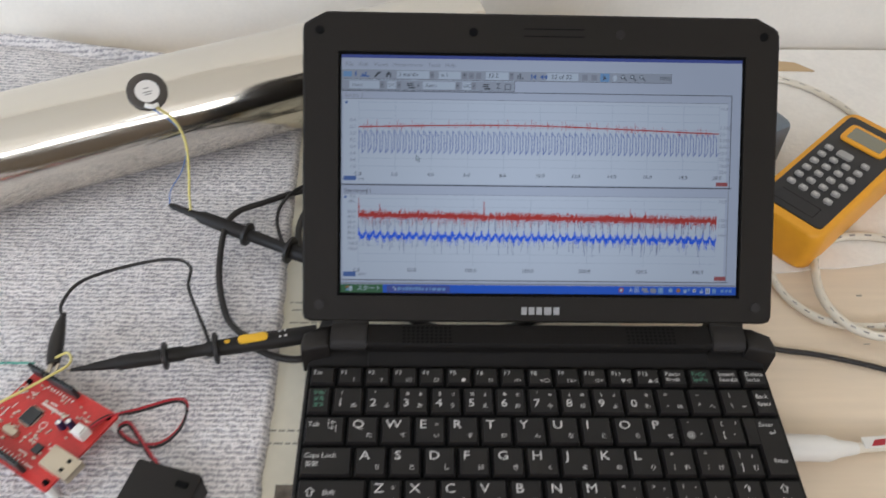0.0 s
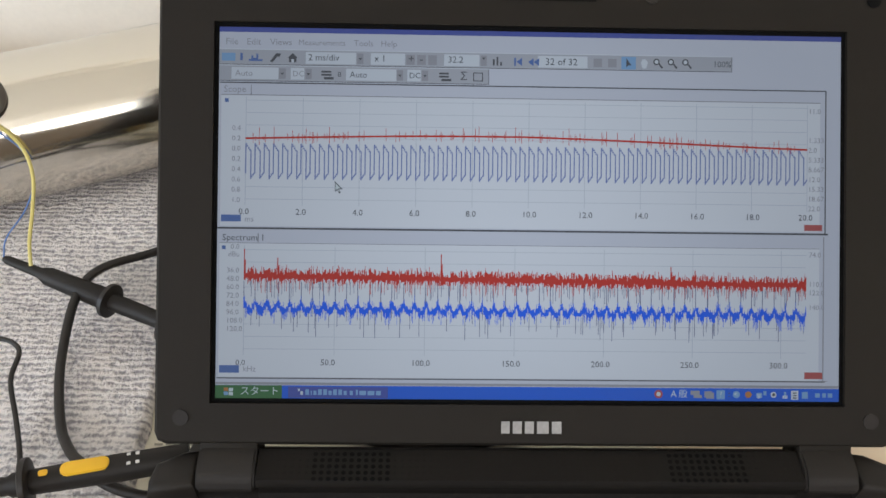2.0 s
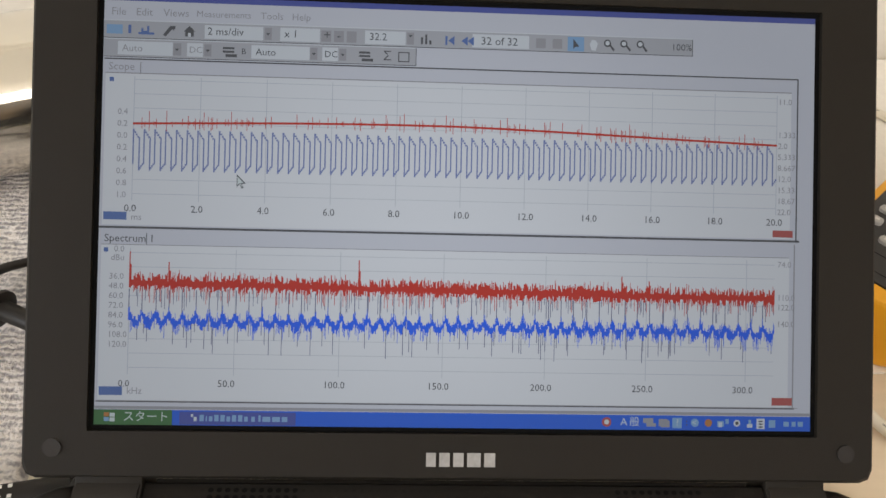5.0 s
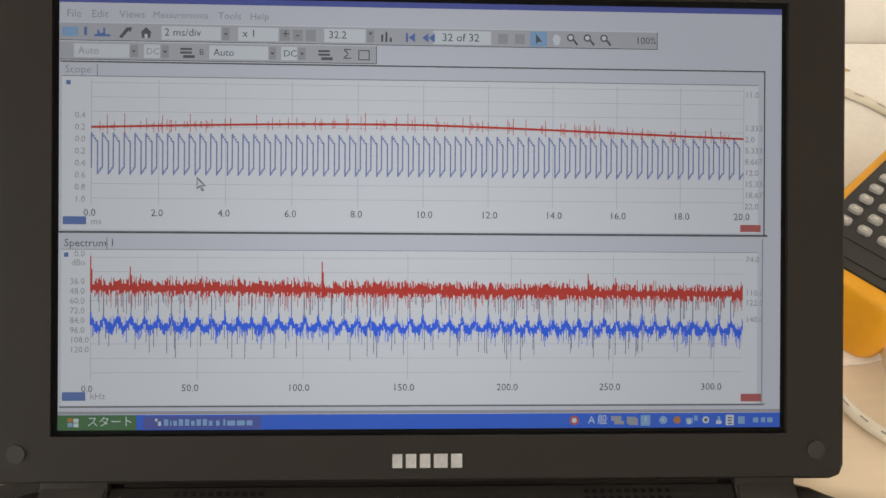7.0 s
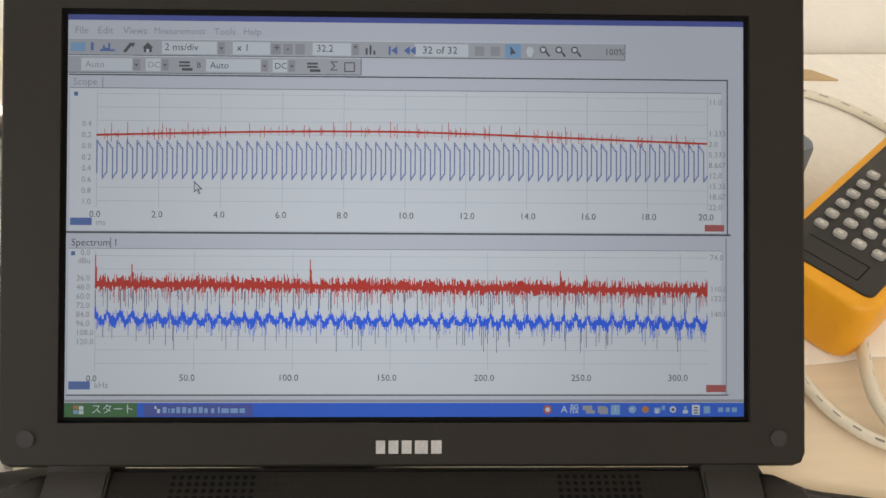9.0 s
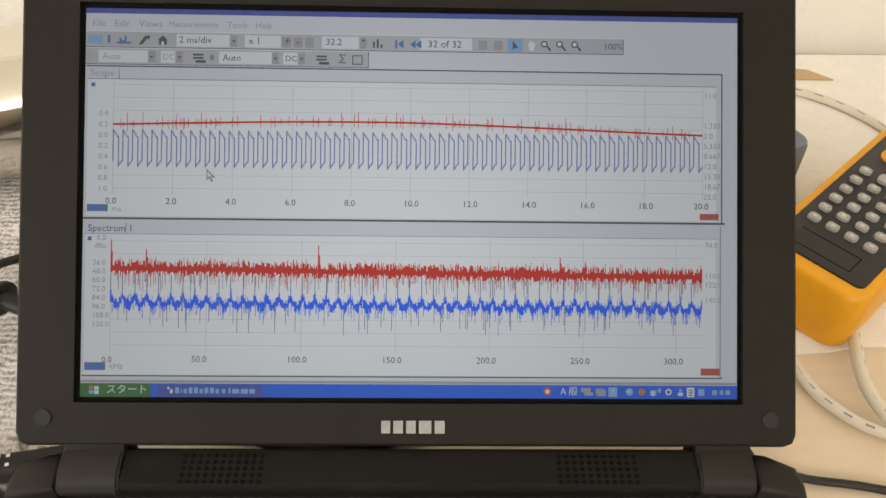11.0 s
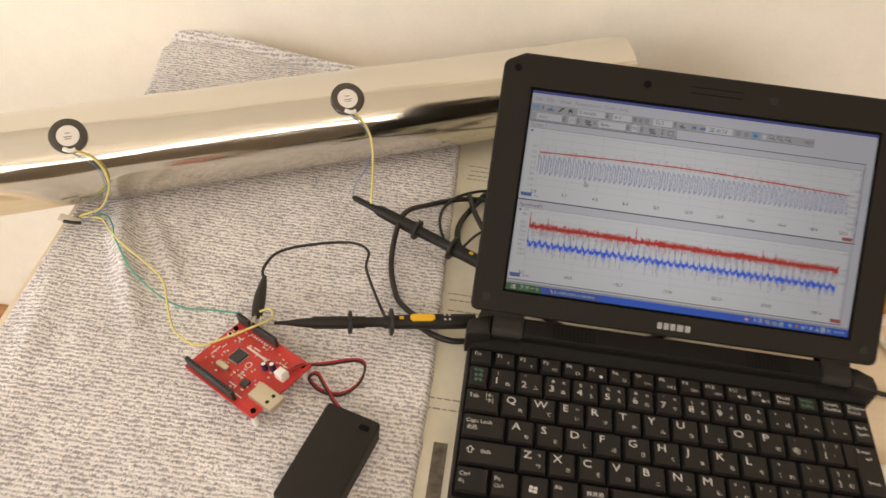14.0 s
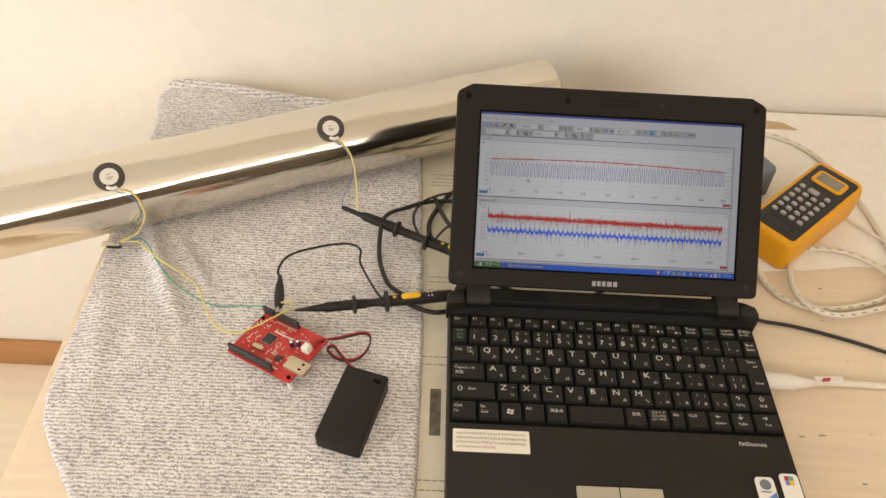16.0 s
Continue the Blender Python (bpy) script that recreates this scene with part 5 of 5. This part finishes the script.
bm.faces.new([bm.verts.new(LID @ Vector((sx(x), sy(y), -0.0006 + 0.0005))) for x, y in ((190, 248), (190, 266), (194, 262), (197, 268), (200, 267), (197, 261), (203, 261))])
part("mouse_pointer", bm, G_INK, screen, smooth=False)
bm = bmesh.new()
bm.faces.new([bm.verts.new(LID @ Vector((sx(x), sy(y), 0.0001))) for x, y in ((191.2, 251), (191.2, 263.2), (194.3, 260.2), (197.3, 266.4), (198.4, 265.9), (195.4, 259.9), (200, 259.9))])
part("pointer_fill", bm, G_WHITE, screen, smooth=False)
show("task_bar", G_TASK, [(0, 579, 1024, 600)], 2, "blue task bar")
show("start_button", G_START, [(0, 579, 108, 600)], 3, "green start button")
show("start_flag", G_ICON2, [(14, 583, 21, 588.5)], 5)
show("start_flag", G_SEL, [(14, 589.5, 21, 595)], 5)
show("start_flag", G_WHITE, [(22, 583.5, 29, 589), (22, 590, 29, 595.5)], 5)
caption("screen_text", G_WHITE, [("\u30b9\u30bf\u30fc\u30c8", 40, 589, 16)], 5)
show("task_button", G_TITLE, [(118, 581, 280, 599)], 3)
x = 146
for w_ in (6, 2, 5, 6, 6, 5, 6, 6, 5, 0, 5, 0, 3, 11, 11, 8):
    if w_:
        show("task_print", G_SEL, [(x, 585 + (w_ % 3), x + w_, 594)], 5)
    x += w_ + 2.5
show("task_icon", G_WHITE, [(134, 584, 137, 588), (138, 588, 142, 594)], 5)
for cx, r, layer, m_ in ((724, 7, 5, G_BADGE), (724, 3.6, 6, G_WHITE), (853, 6, 5, G_SEL), (873, 5.5, 5, G_ICON2), (915, 5, 5, G_FIELD), (915, 2.6, 6, G_INK)):
    part("tray_icon", disc(bmesh.new(), (sx(cx), sy(589), -0.0006 + 0.00006 * layer), sx(r), LID, 14), m_, screen, smooth=False)
caption("screen_text", G_WHITE, [("A", 744, 589, 15), ("\u822c", 757, 589, 15), ("?", 825, 589, 13), ("<", 849, 589, 11)], 6)
show("tray_icon", G_FAINT, [(777, 583, 792, 590), (782, 590, 796, 595), (800, 584, 813, 594), (803, 586, 816, 596)], 5)
show("tray_icon", G_SEL, [(820, 582, 834, 597), (886, 586, 896, 594), (898, 583, 903, 590), (932, 584, 936, 594), (962, 584, 972, 595), (984, 586, 992, 593), (996, 586, 1002, 593), (1005, 586, 1013, 593)], 5)
show("tray_icon", G_FIELD, [(944, 582, 956, 597), (888, 588, 893, 595), (930, 590, 938, 595)], 5)
show("tray_icon", G_INK, [(947, 585, 953, 587), (947, 589, 953, 591), (947, 593, 953, 595), (840, 586, 842, 588), (840, 591, 842, 593)], 6)

# ---- tester ----
TST = Matrix.Translation((0.2220, 0.1440, 0.0016)) @ pose(0, 0, 0, 0, 0, -48.5)
tester = thing("handheld_tester", (0.2220, 0.1440, 0.0016), "orange-yellow handheld tester with black keypad face", "tester")
outl = round_rect(-0.031, -0.066, 0.031, 0.067, 0.011, 6)
bm = bmesh.new()
levels = [(0.0, 0.95), (0.0012, 0.985), (0.004, 1.01), (0.012, 1.03), (0.022, 1.03), (0.028, 1.015), (0.0315, 0.99), (0.0330, 0.965), (0.0335, 0.94)]
rings = [[bm.verts.new(TST @ Vector((x * 0.87 * k, y * (k + (1 - k) * 0.5), z + (0.003 + 0.004 * y / 0.066) * min(1, z / 0.02)))) for x, y in outl] for z, k in levels]
for a, b in zip(rings, rings[1:]):
    for i in range(len(outl)):
        bm.faces.new((a[i], a[(i + 1) % len(outl)], b[(i + 1) % len(outl)], b[i]))
bm.faces.new(rings[0][::-1]), bm.faces.new(rings[-1])
part("case", bm, M_YELLOW, tester, "orange-yellow moulded case")
FT = TST @ Matrix.Translation((0, 0, 0.0368)) @ pose(0, 0, 0, 3.5, 0, 0) @ Matrix.Diagonal((0.88, 0.985, 1, 1))
face = part("face_plate", slab(round_rect(-0.0255, -0.0585, 0.0255, 0.0605, 0.004), -0.001, 0.0008, FT, 0.0004), M_FACE, tester, "black front plate")
part("display_rim", slab(round_rect(-0.0190, 0.0305, 0.0190, 0.0520, 0.005), 0.0006, 0.0022, FT, 0.0007), M_YELLOW, tester, "yellow display surround")
part("display", slab(round_rect(-0.0145, 0.0345, 0.0145, 0.0485, 0.001, 2), 0.0018, 0.0024, FT), M_LCD, tester, "blank grey display", smooth=False)
for j in range(6):
    for i in range(4):
        u, v = -0.0175 + i * 0.0105, -0.0330 + j * 0.0098
        if j == 5 and i in (1, 2):
            continue
        part("button", slab(round_rect(u - 0.0034, v - 0.0024, u + 0.0034, v + 0.0024, 0.0019, 3), 0.0007, 0.0026, FT, 0.0007), M_BUTTON, tester)
part("button", slab(round_rect(-0.0100, 0.0128, 0.0030, 0.0195, 0.0022, 3), 0.0007, 0.0026, FT, 0.0007), M_BUTTON, tester, "large grey button")
bm = bmesh.new()
for j in range(6):
    for i in range(4):
        u, v = -0.0175 + i * 0.0105, -0.0330 + j * 0.0098
        if not (j == 5 and i in (1, 2)):
            quad(bm, u - 0.0012, v - 0.0008, u + 0.0012, v + 0.0008, 0.0027, FT)
part("button_print", bm, M_LEGEND, face, smooth=False)
bm = bmesh.new()
for x0, y0, x1, y1 in ((-0.018, -0.0425, 0.015, -0.0419), (-0.018, -0.0535, 0.015, -0.0529), (0.0145, -0.0535, 0.0151, -0.0419)):
    quad(bm, x0, y0, x1, y1, 0.00085, FT)
part("plate_outline", bm, M_HOLE, face, smooth=False)

# ---- box behind the screen ----
SB = Matrix.Translation((0.150, 0.205, 0.0016)) @ pose(0, 0, 0, 0, 0, -62)
unit = thing("usb_oscilloscope", (0.15, 0.205, 0.0016), "blue-grey plastic instrument box behind the laptop screen", "instrument")
part("case", slab(round_rect(-0.045, -0.05, 0.035, 0.052, 0.008), 0.0, 0.034, SB, 0.004), M_SCOPEBOX, unit)
bm = bmesh.new()
FB = SB @ Matrix.Translation((0.0, 0.052, 0.017)) @ pose(0, 0, 0, -90, 0, 0)
disc(bm, (0.018, 0, 0.003), 0.007, FB, 18, 0.004)
part("socket", bm, M_SCOPEBOX, unit, "round grey socket")

# ---- cables on the table ----
cable("white_cable", [(0.12, 0.150, 0.004), (0.150, 0.112, 0.004), (0.166, 0.083, 0.004), (0.173, 0.058, 0.004), (0.190, 0.040, 0.004), (0.218, 0.034, 0.004), (0.252, 0.040, 0.004), (0.285, 0.054, 0.004), (0.305, 0.080, 0.004), (0.31, 0.12, 0.0045), (0.305, 0.185, 0.0045), (0.292, 0.240, 0.0045), (0.270, 0.277, 0.0045), (0.238, 0.298, 0.0045), (0.19, 0.30, 0.0045), (0.14, 0.28, 0.0045)], 0.0027, M_WHITE_CABLE, "off-white cable curving round the tester", printed=True)
cable("white_cable", [(0.33, 0.058, 0.005), (0.29, 0.042, 0.0085), (0.254, 0.029, 0.0085), (0.224, 0.023, 0.0085), (0.202, 0.031, 0.0095), (0.193, 0.052, 0.0095), (0.197, 0.078, 0.008), (0.206, 0.098, 0.006), (0.228, 0.112, 0.005), (0.258, 0.110, 0.006), (0.284, 0.094, 0.007), (0.302, 0.066, 0.0095), (0.33, 0.04, 0.006), (0.40, 0.02, 0.004)], 0.0029, M_WHITE_CABLE, "coiled off-white cable lying on the table", printed=True)
cable("white_cable", [(0.262, 0.178, 0.0055), (0.280, 0.160, 0.0055), (0.298, 0.140, 0.0055), (0.315, 0.112, 0.009), (0.33, 0.09, 0.006), (0.36, 0.07, 0.004)], 0.0018, M_WHITE_CABLE, "thin off-white cable leading out from under the tester")
cable("probe_cable", [(-0.10, 0.060, 0.003), (-0.075, 0.040, 0.003), (-0.052, 0.031, 0.003), (-0.030, 0.0305, 0.003), (-0.006, 0.034, 0.003), (0.012, 0.044, 0.003), (0.03, 0.07, 0.003)], 0.0024, M_CABLE, "black cable lying close behind the laptop base")
cable("power_cable", [(0.12, 0.0235, 0.012), (0.14, 0.021, 0.006), (0.155, 0.0175, 0.0025), (0.181, 0.0135, 0.0022), (0.214, 0.0045, 0.0022), (0.259, -0.0115, 0.0022), (0.33, -0.04, 0.0022), (0.42, -0.06, 0.0022)], 0.0017, M_CABLE, "thin black power cable across the table")
usbc = thing("usb_cable", (0.17, -0.052, 0.0), "white usb cable plugged into the laptop's side", "cable")
part("plug", sweep([(0.132, -0.0535, 0.0095), (0.137, -0.0535, 0.0095), (0.160, -0.0535, 0.0085), (0.168, -0.053, 0.0075), (0.178, -0.052, 0.006)], [0.0074, 0.0078, 0.0076, 0.0050, 0.0036], 14, flat=0.85), M_WHITE, usbc, "white moulded plug")
part("cord", wire([(0.176, -0.052, 0.006), (0.192, -0.050, 0.0045), (0.210, -0.049, 0.0035), (0.245, -0.050, 0.0035), (0.30, -0.055, 0.0035), (0.42, -0.07, 0.0035)], 0.0030, 7, 10), M_WHITE_CABLE, usbc)
m = Matrix.Translation((0.194, -0.0495, 0.0062)) @ pose(0, 0, 0, -12, 2, 4)
flag = part("paper_flag", slab([(-0.013, -0.0042), (0.011, -0.0038), (0.014, 0.0042), (-0.012, 0.0036)], 0.0018, 0.0024, m), M_WHITE, usbc, "white paper flag", smooth=False)
part("red_print", slab([(-0.009, -0.0030), (-0.001, -0.0026), (0.002, 0.0018), (-0.005, 0.0012)], 0.0024, 0.0026, m), M_WIRE_R, flag, "red print", smooth=False)
